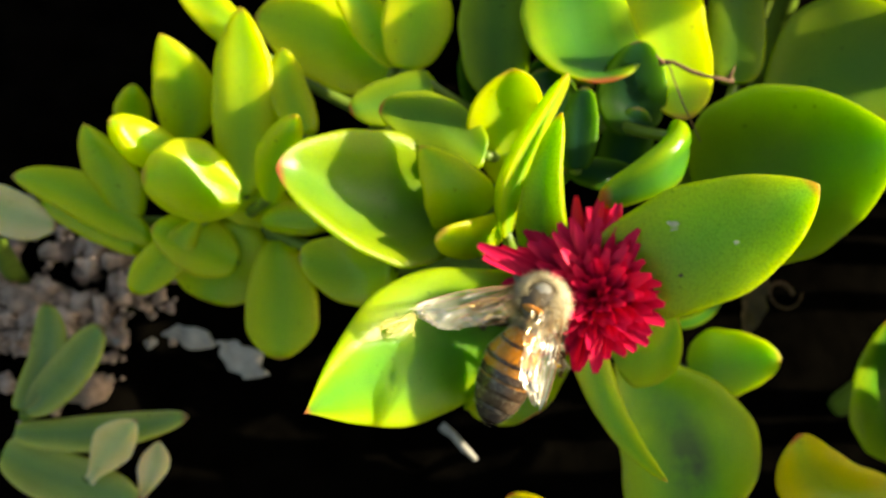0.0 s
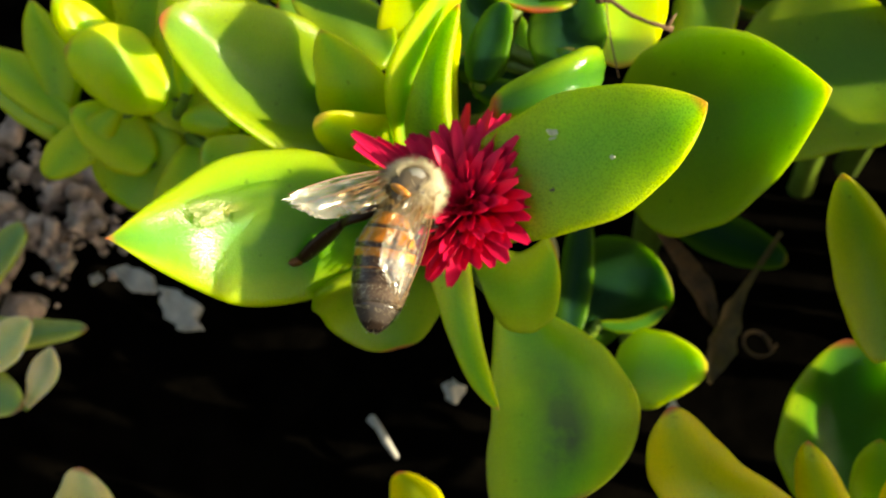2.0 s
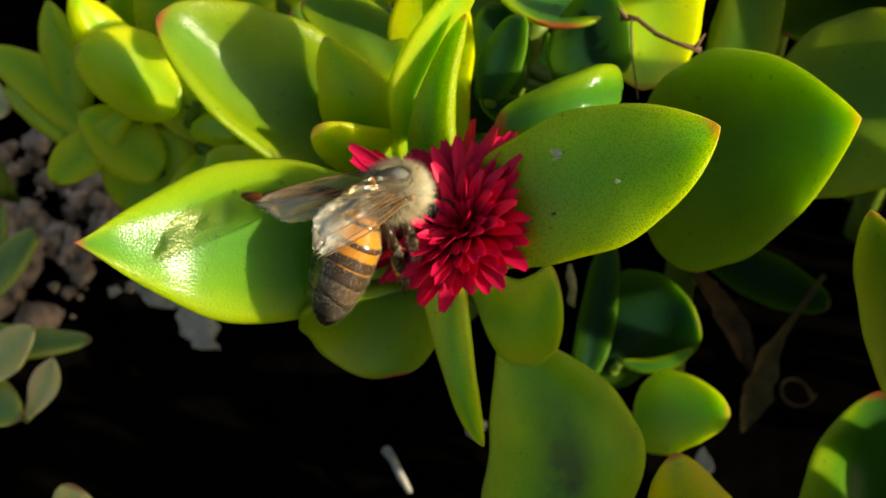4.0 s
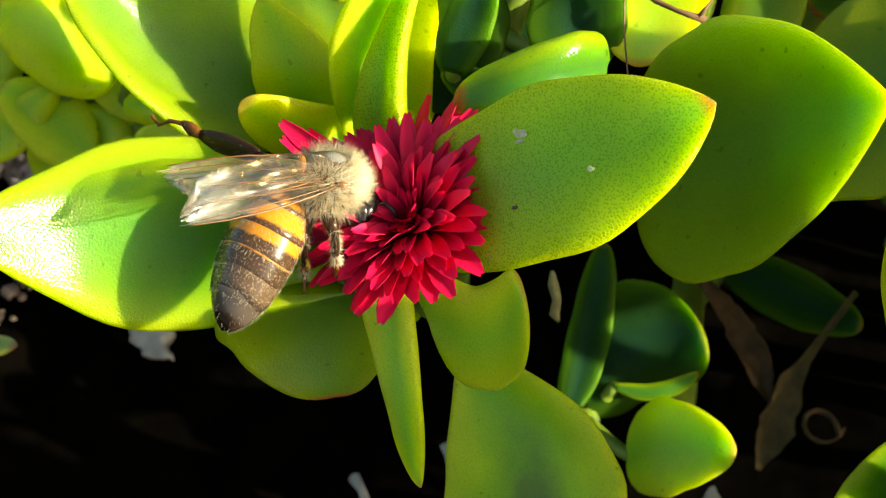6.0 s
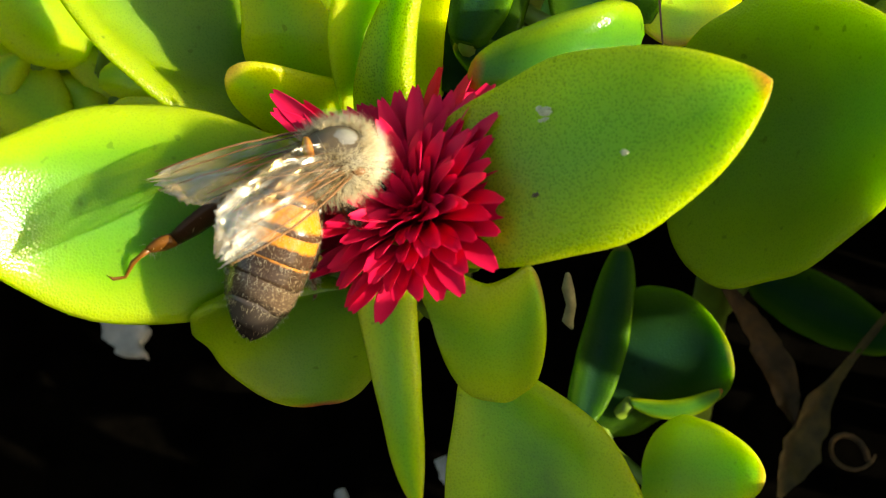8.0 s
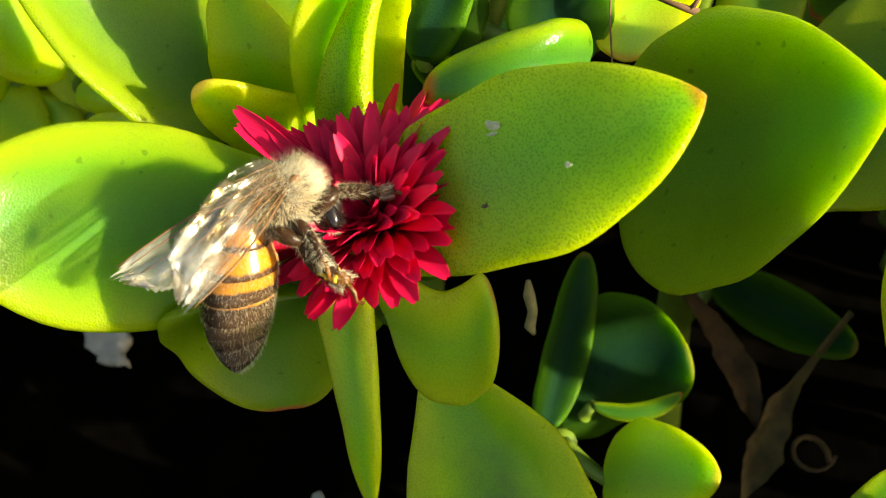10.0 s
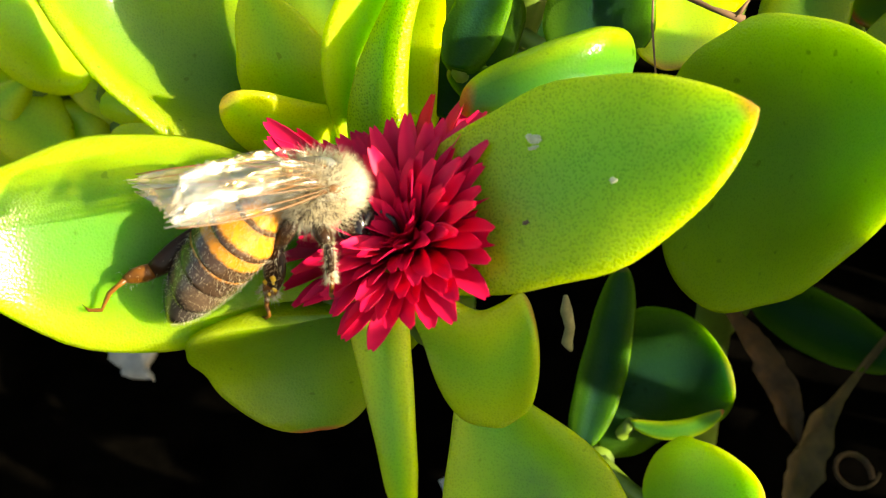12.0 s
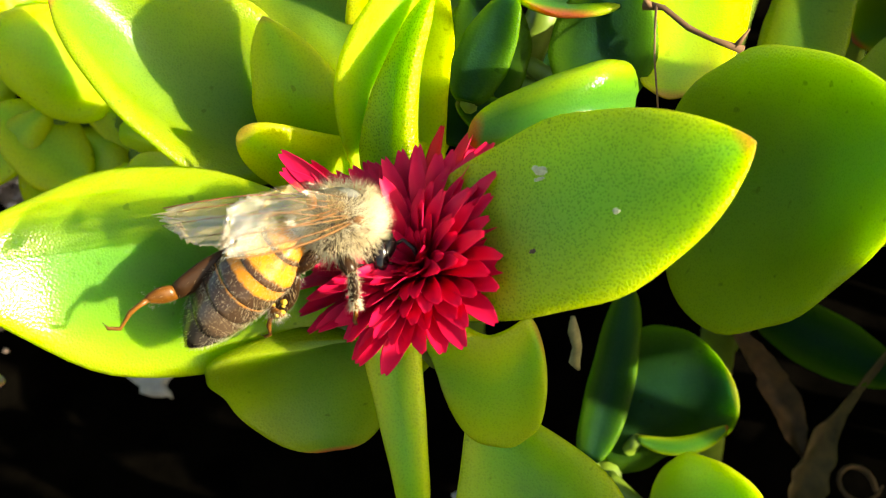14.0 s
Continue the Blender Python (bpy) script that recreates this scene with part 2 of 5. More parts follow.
def stem_of(shoot, joints, radius=1.2):
    """The stalk of a shoot through its joints (mm) from the ground up, with a short stalk to each of its leaves."""
    pts = []
    joints = [Vector(j) - shoot.location / MM for j in joints]
    for a, b in zip(joints, joints[1:]):
        for k in range(6):
            f = k / 6
            pts.append(a.lerp(b, f) + Vector((noise.noise(a + Vector((f, 0, 0))), noise.noise(b + Vector((0, f, 0))), 0)) * 0.4)
    pts.append(joints[-1])
    bm = bmesh.new()
    tube(bm, pts, [radius * (1.15 - 0.35 * i / len(pts)) for i in range(len(pts))], 10)
    for base in BASES.get(shoot.name, []):
        near = min(pts, key=lambda p: (p + Vector((0, 0, 4)) - base).length)
        bend = near.lerp(base, 0.55) + Vector((0, 0, -0.12 * (near - base).length))
        curve = [near * (1 - f) ** 2 + bend * 2 * f * (1 - f) + base * f * f for f in (k / 7 for k in range(8))]
        tube(bm, curve, [0.6 - 0.18 * k / 7 for k in range(8)], 8)
    bmesh.ops.recalc_face_normals(bm, faces=bm.faces)
    return part("stem", bm, STEM, shoot, "fleshy pale stem")


# ---- ground ----
def build_ground():
    bm = bmesh.new()
    marks = [-30000, -6000, -1500, -600, -250, -120, *range(-80, 81, 2), 120, 250, 600, 1500, 6000, 30000]
    grid = []
    for y in marks:
        row = []
        for x in marks:
            p = Vector((x, y, 0))
            near = max(0.0, 1 - p.length / 130)
            z = 2.2 * noise.noise(p * 0.05) + 1.3 * noise.noise(p * 0.16) + 0.7 * noise.noise(p * 0.45)
            z += 7 * max(0, min(1, (-x - 22) / 25)) * max(0, min(1, (y + 5) / 25))
            row.append(bm.verts.new((x * MM, y * MM, (z * near - 1.5) * MM)))
        grid.append(row)
    for a, b in zip(grid, grid[1:]):
        for i in range(len(marks) - 1):
            bm.faces.new((a[i], a[i + 1], b[i + 1], b[i]))
    return tagged(part("ground", bm, SOIL), "garden soil, its shade put into a near-black colour", "soil", kind="structure")


build_ground()

# ---- plants: leaf(shoot, base, tip, left, right, peak, blunt, thick, cup) ----
main_shoot = shoot_of("succulent_plant", "green heart-leaf succulent shoot carrying a crimson flower", (-1, 24, 0))
right_shoot = shoot_of("succulent_plant", "succulent shoot with broad pointed dark green leaves", (24, 12, 0))
tall_shoot = shoot_of("succulent_plant", "upright succulent shoot with broad dark green leaves", (38, -6, 0))
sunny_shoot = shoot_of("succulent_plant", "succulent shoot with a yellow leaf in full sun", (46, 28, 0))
olive_shoot = shoot_of("succulent_plant", "succulent shoot with an olive leaf browned along its rim", (46, -12, 0))
yellow_shoot = shoot_of("succulent_plant", "low succulent shoot with yellowish sunlit leaves", (25, -20, 0))
bud_shoot = shoot_of("succulent_plant", "small succulent shoot low in the shade", (14, 9, 0))
mid_shoot = shoot_of("succulent_plant", "crowded succulent shoot with upright rounded leaves", (5, 20, 0))
top_shoot = shoot_of("succulent_plant", "sunlit succulent shoot with overlapping leaves", (-5, 27, 0))
left_shoot = shoot_of("succulent_plant", "bright yellow-green succulent rosette in full sun", (-15, 32, 0))
shoot_shoot = shoot_of("succulent_plant", "small wilting succulent shoot on bare soil", (-41, 14, 4))
edge_shoot = shoot_of("succulent_plant", "pale succulent leaves low over the soil", (-36, 28, 0))
low_shoot = shoot_of("succulent_plant", "single pale succulent leaf near the soil", (-34, -8, 0))
stub_shoot = shoot_of("succulent_plant", "small withered succulent leaf near the soil", (0, -12, 0))
# main
leaf(main_shoot, (-1.7, -1.0, 43.6), (-21.7, -6.3, 51.0), (-11.2, 2.2, 46.6), (-10.9, -5.9, 41.4), 0.47, 1.31, 1.9, 0.02, LEAF_GLOSSY, foot=0.53)
leaf_right = leaf(main_shoot, (2.0, -2.0, 44.4), (16.0, -3.7, 56.5), (7.6, 0.4, 52.6), (11.4, -7.3, 51.3), 0.54, 0.76, 1.9, 0.12, LEAF_PORED, foot=0.62)
leaf(main_shoot, (-4.3, 8.5, 41.7), (-17.8, 12.0, 50.2), (-11.8, 14.6, 49.1), (-13.5, 5.3, 46.4), 0.47, 0.65, 1.8, 0.30, LEAF, dish=0.24, foot=0.23)
leaf(main_shoot, (-4.4, 7.9, 41.3), (-6.8, 11.7, 48.2), (-7.4, 8.5, 45.4), (-2.5, 8.3, 46.2), 0.44, 0.76, 1.4, 0.12, LEAF_SUNLIT, foot=0.41)
leaf(main_shoot, (2.0, 9.0, 39.6), (-7.7, 5.2, 46.6), (-1.5, 6.3, 44.1), (-4.8, 4.9, 41.3), 0.52, 0.42, 1.3, 0.10, LEAF_SUNLIT, foot=0.55)
leaf(main_shoot, (2.2, 5.4, 40.5), (0.9, 13.8, 51.9), (-2.5, 13.3, 47.1), (3.2, 11.7, 47.3), 0.67, 0.60, 1.4, 0.35, LEAF_SUNLIT, foot=0.37)
leaf(main_shoot, (-1.5, 5.8, 41.8), (3.0, 10.0, 56.1), (-2.5, 6.1, 49.8), (1.4, 8.4, 49.6), 0.64, 0.82, 1.3, 0.25, LEAF_BRIGHTENED, foot=0.34)
leaf(main_shoot, (0.6, 2.5, 43.3), (2.3, 8.4, 53.6), (-0.8, 5.3, 47.0), (1.0, 3.5, 48.9), 0.37, 0.65, 1.6, 0.30, LEAF_PORED, foot=0.86)
leaf(main_shoot, (-2.2, -4.1, 42.2), (-3.1, -6.5, 33.9), (-8.7, -5.8, 39.0), (1.6, -4.1, 38.3), 0.31, 0.47, 1.8, 0.18, LEAF, foot=0.39)
leaf(main_shoot, (0.3, -4.7, 45.3), (1.9, -16.8, 43.2), (-0.2, -8.8, 41.1), (1.6, -7.7, 42.7), 0.24, 0.65, 1.3, 0.25, LEAF_BRIGHTENED, foot=0.58)
leaf(main_shoot, (2.4, -5.6, 41.6), (7.4, -5.6, 44.3), (4.6, -5.6, 44.0), (6.1, -8.0, 37.8), 0.40, 0.43, 1.4, 0.10, LEAF_BRIGHTENED, foot=0.61)
leaf(main_shoot, (4.6, -4.9, 36.6), (6.7, -18.8, 30.6), (2.3, -13.5, 30.2), (12.9, -12.0, 35.6), 0.69, 0.41, 1.8, 0.22, LEAF_BRUISED, foot=0.06, dish=0.14)
# mid
leaf(mid_shoot, (12.1, 6.6, 47.8), (4.0, 3.2, 48.8), (9.6, 4.8, 51.8), (8.2, 2.2, 49.2), 0.45, 0.33, 2.4, 0.05, LEAF_DIMMED, foot=0.32)
leaf(mid_shoot, (11.2, 10.3, 43.1), (12.1, 15.0, 48.8), (8.9, 13.3, 45.1), (14.5, 13.2, 45.3), 0.45, 0.60, 1.4, 0.20, LEAF_SHADED)
leaf(mid_shoot, (4.9, 10.6, 41.8), (5.1, 16.4, 45.9), (3.1, 13.9, 44.0), (7.6, 13.9, 44.2), 0.55, 0.45, 1.4, 0.20, LEAF_SHADED)
leaf(mid_shoot, (11.2, 25.0, 46.3), (9.2, 13.4, 46.5), (5.0, 19.8, 46.0), (13.9, 17.1, 45.9), 0.60, 0.50, 1.8, 0.20, LEAF_DIMMED)
leaf(mid_shoot, (18.9, 25.2, 43.9), (15.0, 9.6, 44.1), (14.1, 20.8, 43.0), (20.8, 18.3, 43.6), 0.50, 0.50, 1.8, 0.20, LEAF_SUNLIT)
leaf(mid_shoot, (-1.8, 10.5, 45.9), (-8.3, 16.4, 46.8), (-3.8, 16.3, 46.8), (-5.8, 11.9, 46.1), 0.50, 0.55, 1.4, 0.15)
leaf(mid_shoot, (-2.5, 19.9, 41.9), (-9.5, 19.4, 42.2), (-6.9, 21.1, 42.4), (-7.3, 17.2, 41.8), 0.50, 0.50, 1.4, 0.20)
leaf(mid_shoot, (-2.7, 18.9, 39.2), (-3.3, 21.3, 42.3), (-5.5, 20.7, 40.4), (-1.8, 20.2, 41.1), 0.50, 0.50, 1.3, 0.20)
leaf(mid_shoot, (4.0, 6.8, 46.9), (6.3, 11.9, 49.6), (3.8, 10.2, 48.3), (6.6, 9.5, 48.7), 0.50, 0.50, 1.4, 0.20, LEAF_SHADED)
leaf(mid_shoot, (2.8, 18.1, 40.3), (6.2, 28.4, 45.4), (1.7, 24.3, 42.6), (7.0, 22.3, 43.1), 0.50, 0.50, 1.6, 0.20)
leaf(mid_shoot, (9.0, 6.5, 43.6), (3.4, 7.6, 46.0), (6.3, 7.9, 45.7), (5.6, 5.8, 44.7), 0.50, 0.50, 1.3, 0.15, LEAF_SHADED)
leaf(mid_shoot, (9.1, 7.7, 39.7), (11.9, 11.7, 44.2), (8.4, 10.5, 41.8), (12.1, 8.7, 41.9), 0.50, 0.50, 1.4, 0.20, LEAF_SHADED)
leaf(mid_shoot, (3.9, 8.7, 41.0), (4.0, 12.4, 43.7), (2.3, 11.0, 41.6), (5.7, 10.1, 42.1), 0.50, 0.50, 1.4, 0.20, LEAF_SHADED)
# right
leaf(right_shoot, (15.4, 4.1, 39.5), (25.5, -1.4, 53.9), (18.2, 8.5, 48.2), (18.7, -3.4, 41.8), 0.40, 0.92, 1.9, 0.24, foot=0.29)
leaf(right_shoot, (24.6, 8.4, 36.7), (40.6, 7.3, 42.2), (32.9, 17.6, 43.0), (34.1, 3.9, 39.7), 0.53, 0.76, 1.8, 0.15, foot=0.38)
leaf(sunny_shoot, (32.6, 22.9, 48.4), (39.0, 8.9, 46.1), (34.5, 15.6, 47.0), (39.5, 18.5, 48.2), 0.50, 0.70, 1.6, 0.20, LEAF_YELLOW)
leaf(right_shoot, (22.9, 13.8, 39.0), (26.1, 22.7, 43.5), (22.0, 18.7, 40.8), (26.7, 17.0, 41.2), 0.50, 0.50, 1.6, 0.15)
# tall
leaf(olive_shoot, (31.8, -12.2, 36.0), (26.3, -5.2, 49.7), (26.5, -7.3, 43.5), (30.8, -9.3, 44.8), 0.50, 0.74, 2.0, 0.45, LEAF_OLIVE, foot=0.40, dish=0.2)
leaf(tall_shoot, (34.7, -16.6, 17.0), (32.3, -6.5, 28.6), (26.6, -11.4, 24.0), (38.0, -13.7, 25.5), 0.50, 0.62, 1.8, 0.30, LEAF_DIMMED, foot=0.40, dish=0.3)
leaf(tall_shoot, (49.4, -6.8, 17.0), (42.3, 2.2, 19.0), (43.3, -5.7, 17.0), (47.9, 1.8, 20.0), 0.50, 0.60, 1.6, 0.20, LEAF_SHADED)
leaf(tall_shoot, (46.6, -8.8, 22.0), (37.2, -8.1, 25.0), (40.9, -11.3, 22.0), (41.5, -6.1, 26.0), 0.55, 0.60, 1.8, 0.25, LEAF)
leaf(tall_shoot, (41.2, -18.1, 26.0), (33.0, -16.9, 31.0), (36.4, -19.5, 27.0), (37.5, -14.4, 30.0), 0.55, 0.60, 1.8, 0.25, LEAF_BRIGHTENED)
# yellow
leaf(yellow_shoot, (21.6, -21.4, 30.4), (14.1, -15.8, 39.1), (12.2, -18.3, 34.3), (18.9, -17.8, 35.1), 0.40, 0.62, 1.8, 0.15, LEAF_YELLOW, foot=0.40)
leaf(yellow_shoot, (28.9, -23.6, 24.0), (25.2, -16.6, 33.0), (24.8, -18.4, 28.5), (28.9, -21.1, 28.5), 0.48, 0.80, 2.2, 0.20, LEAF_YELLOW)
leaf(yellow_shoot, (33.6, -19.2, 19.0), (32.6, -14.9, 28.0), (31.2, -16.3, 23.5), (35.6, -17.1, 24.0), 0.50, 0.80, 2.2, 0.20, LEAF_BRIGHTENED)
leaf(yellow_shoot, (34.5, -24.3, 23.0), (31.6, -18.9, 31.0), (30.7, -21.3, 27.0), (34.9, -22.3, 27.5), 0.50, 0.85, 2.2, 0.20, LEAF_YELLOW)
# bud
leaf(bud_shoot, (16.3, -3.4, 19.2), (21.8, -6.2, 25.7), (19.8, -2.4, 26.1), (19.9, -8.1, 23.5), 0.40, 0.56, 1.9, 0.10, LEAF_BRIGHTENED, foot=0.07)
leaf(bud_shoot, (13.2, 2.5, 18.5), (21.7, 4.0, 22.3), (17.1, 8.3, 23.8), (18.6, 1.4, 19.1), 0.55, 0.45, 1.8, 0.20, LEAF_SHADED)
leaf(bud_shoot, (12.3, 0.4, 19.2), (14.8, 10.0, 25.5), (12.3, 5.1, 21.6), (15.4, 5.5, 22.0), 0.50, 0.50, 1.4, 0.20, LEAF_SHADED)
leaf(bud_shoot, (15.4, 1.6, 20.2), (21.0, 1.8, 21.5), (18.1, 1.5, 20.8), (18.5, 0.5, 20.1), 0.55, 0.50, 0.8, 0.15, LEAF_DIMMED)
leaf(right_shoot, (25.6, 14.6, 15.6), (34.6, 8.2, 16.6), (30.7, 13.0, 17.2), (29.8, 9.4, 15.0), 0.50, 0.50, 1.4, 0.20, LEAF_SHADED)
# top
leaf(top_shoot, (-3.5, 25.7, 35.2), (-12.9, 33.9, 36.3), (-7.2, 34.5, 38.0), (-9.5, 25.9, 36.0), 0.50, 0.75, 1.8, 0.20, LEAF_SUNLIT)
leaf(top_shoot, (-3.6, 24.5, 38.0), (-6.4, 32.4, 42.9), (-6.9, 29.6, 40.5), (-2.7, 28.7, 40.0), 0.50, 0.80, 1.6, 0.20, LEAF_SUNLIT)
leaf(top_shoot, (-2.9, 23.6, 38.9), (-0.2, 29.5, 44.3), (-3.6, 27.8, 41.6), (1.5, 25.5, 41.9), 0.50, 0.70, 1.6, 0.20, LEAF_SUNLIT)
leaf(top_shoot, (-3.1, 25.0, 32.8), (-9.9, 29.1, 34.0), (-6.5, 30.3, 34.2), (-7.6, 25.6, 34.2), 0.50, 0.70, 1.6, 0.20, LEAF_SUNLIT)
leaf(top_shoot, (-13.5, 34.1, 31.8), (-18.1, 42.9, 32.1), (-15.0, 41.2, 32.2), (-16.5, 36.2, 32.0), 0.50, 0.75, 1.6, 0.20, LEAF_SUNLIT)
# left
leaf(left_shoot, (-21.0, 28.5, 28.7), (-21.0, 34.9, 35.9), (-22.7, 32.0, 32.0), (-17.6, 31.1, 31.8), 0.42, 0.85, 2.2, 0.15, LEAF_SUNLIT)
leaf(left_shoot, (-18.1, 20.2, 31.5), (-14.5, 32.2, 40.8), (-18.7, 27.4, 35.5), (-13.8, 25.1, 35.7), 0.50, 0.75, 2.6, 0.15, LEAF_SUNLIT)
leaf(left_shoot, (-19.1, 20.3, 31.3), (-26.2, 21.6, 36.8), (-22.1, 24.7, 35.8), (-23.5, 18.8, 32.9), 0.52, 0.70, 3.4, 0.05, LEAF_SUNLIT)
leaf(left_shoot, (-27.5, 22.5, 28.0), (-29.2, 29.0, 34.7), (-30.2, 27.2, 31.5), (-26.0, 24.2, 31.3), 0.50, 0.85, 2.2, 0.20, LEAF_SUNLIT)
leaf(left_shoot, (-22.6, 25.9, 30.5), (-27.3, 28.0, 35.9), (-24.5, 28.6, 33.5), (-26.1, 25.1, 32.7), 0.50, 0.75, 2.9, 0.10, LEAF_SUNLIT)
leaf(left_shoot, (-16.7, 17.2, 36.1), (-13.9, 19.1, 44.3), (-17.2, 19.1, 40.2), (-14.0, 18.2, 40.6), 0.50, 0.70, 2.9, 0.10, LEAF_SUNLIT)
leaf(left_shoot, (-26.5, 19.9, 28.2), (-36.2, 29.9, 27.8), (-31.8, 29.2, 28.6), (-31.8, 23.7, 28.5), 0.50, 0.75, 2.6, 0.25, LEAF_SUNLIT)
leaf(left_shoot, (-24.8, 31.5, 25.7), (-24.1, 34.2, 30.4), (-26.3, 33.1, 28.2), (-23.2, 32.8, 27.7), 0.50, 0.80, 2.2, 0.15, LEAF_SUNLIT)
leaf(left_shoot, (-22.8, 18.9, 32.0), (-29.1, 16.1, 27.1), (-28.9, 18.0, 29.0), (-24.5, 16.4, 29.4), 0.60, 0.65, 2.2, 0.30, LEAF_SUNLIT)
leaf(left_shoot, (-16.7, 16.0, 30.1), (-19.2, 7.6, 24.8), (-21.1, 11.4, 27.1), (-15.2, 9.2, 27.6), 0.60, 0.65, 2.9, 0.25, LEAF_SUNLIT)
leaf(left_shoot, (-13.0, 14.0, 34.7), (-17.7, 17.0, 31.9), (-15.4, 17.1, 34.2), (-15.7, 14.6, 33.1), 0.50, 0.70, 2.9, 0.10, LEAF_SUNLIT)
leaf(left_shoot, (-10.0, 6.7, 39.0), (-16.2, 11.7, 35.1), (-12.4, 11.4, 37.0), (-13.6, 6.6, 34.7), 0.55, 0.65, 2.2, 0.30, LEAF_SUNLIT)
leaf(left_shoot, (-18.8, 18.8, 29.7), (-23.3, 15.1, 23.6), (-25.7, 18.1, 26.6), (-18.4, 14.0, 26.6), 0.55, 0.65, 2.9, 0.25, LEAF_SUNLIT)
leaf(left_shoot, (-27.6, 19.8, 27.9), (-34.6, 28.1, 25.2), (-30.7, 26.3, 27.6), (-31.0, 22.0, 26.9), 0.50, 0.70, 2.6, 0.25, LEAF_SUNLIT)
leaf(left_shoot, (-12.1, 21.7, 35.8), (-11.9, 29.2, 37.9), (-14.2, 26.6, 36.3), (-10.8, 25.3, 36.6), 0.50, 0.70, 2.2, 0.20, LEAF_SUNLIT)
# shoot
leaf(shoot_shoot, (-41.5, 15.8, 10.5), (-36.6, 23.0, 15.9), (-39.7, 19.8, 12.7), (-36.2, 18.6, 14.2), 0.50, 0.55, 1.6, 0.25, LEAF_GREY)
leaf(shoot_shoot, (-41.1, 15.4, 10.5), (-32.5, 18.5, 17.3), (-37.4, 18.6, 13.8), (-35.5, 15.0, 13.9), 0.55, 0.50, 1.6, 0.25, LEAF_GREY)
leaf(shoot_shoot, (-42.7, 13.9, 9.5), (-27.6, 8.5, 15.4), (-34.4, 12.2, 11.9), (-34.7, 8.8, 12.7), 0.50, 0.50, 1.4, 0.30, LEAF_GREY)
leaf(shoot_shoot, (-37.5, 7.3, 10.2), (-32.0, 9.2, 16.8), (-36.0, 10.1, 14.0), (-33.5, 6.9, 14.3), 0.62, 0.95, 1.0, 0.30, LEAF_PALE)
leaf(shoot_shoot, (-44.1, 12.9, 8.7), (-33.7, 3.4, 11.7), (-38.7, 10.6, 10.2), (-41.9, 7.0, 9.0), 0.50, 0.50, 1.4, 0.30, LEAF_GREY)
leaf(shoot_shoot, (-33.6, 4.4, 10.0), (-30.7, 7.3, 15.2), (-33.5, 6.0, 11.8), (-30.6, 5.1, 13.2), 0.60, 1.0, 0.8, 0.40, LEAF_PALE)
# edge
leaf(edge_shoot, (-40.5, 32.0, 23.1), (-33.7, 25.4, 25.4), (-36.6, 30.0, 25.5), (-37.4, 26.0, 23.6), 0.50, 0.55, 1.4, 0.20, LEAF_PALE)
# low
leaf(low_shoot, (-33.7, -6.5, 5.9), (-28.3, -4.4, 15.2), (-30.6, -4.9, 12.1), (-24.9, -6.9, 11.7), 0.50, 0.55, 1.6, 0.20, LEAF_PALE)
# stub
leaf(stub_shoot, (-0.7, -11.1, 7.7), (-2.6, -7.4, 14.5), (-3.4, -8.6, 11.2), (0.6, -8.2, 13.3), 0.50, 0.60, 1.2, 0.35, LEAF_YELLOW)
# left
leaf(left_shoot, (-20.5, 15.9, 28.2), (-26.5, 19.4, 31.9), (-25.0, 16.1, 29.6), (-22.4, 20.0, 31.2), 0.50, 0.70, 2.6, 0.20, LEAF_SUNLIT)
leaf(left_shoot, (-15.2, 18.0, 28.6), (-20.6, 22.4, 32.9), (-20.2, 19.1, 30.6), (-16.0, 21.6, 31.2), 0.50, 0.70, 2.6, 0.20, LEAF_SUNLIT)
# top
leaf(top_shoot, (-12.3, 22.4, 28.1), (-16.0, 27.5, 33.0), (-16.0, 24.5, 30.8), (-11.9, 26.1, 30.8), 0.50, 0.70, 1.6, 0.20, LEAF_SUNLIT)
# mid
leaf(mid_shoot, (8.2, 16.2, 33.9), (8.6, 21.8, 37.9), (6.0, 18.9, 35.8), (11.0, 18.9, 35.9), 0.50, 0.50, 1.6, 0.20, LEAF_SHADED)
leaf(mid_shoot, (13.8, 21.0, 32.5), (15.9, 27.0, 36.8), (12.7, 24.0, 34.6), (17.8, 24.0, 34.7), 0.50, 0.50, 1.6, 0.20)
leaf(mid_shoot, (3.9, 18.8, 33.2), (4.2, 25.9, 37.1), (1.7, 22.0, 35.4), (6.7, 22.0, 35.5), 0.50, 0.50, 1.6, 0.20, LEAF_SHADED)

# ---- the flower ----
FLOWER_AXIS = Vector((-0.42, -0.06, 0.90)).normalized()
FLOWER_AT = Vector((2.0, -2.7, 45.0))


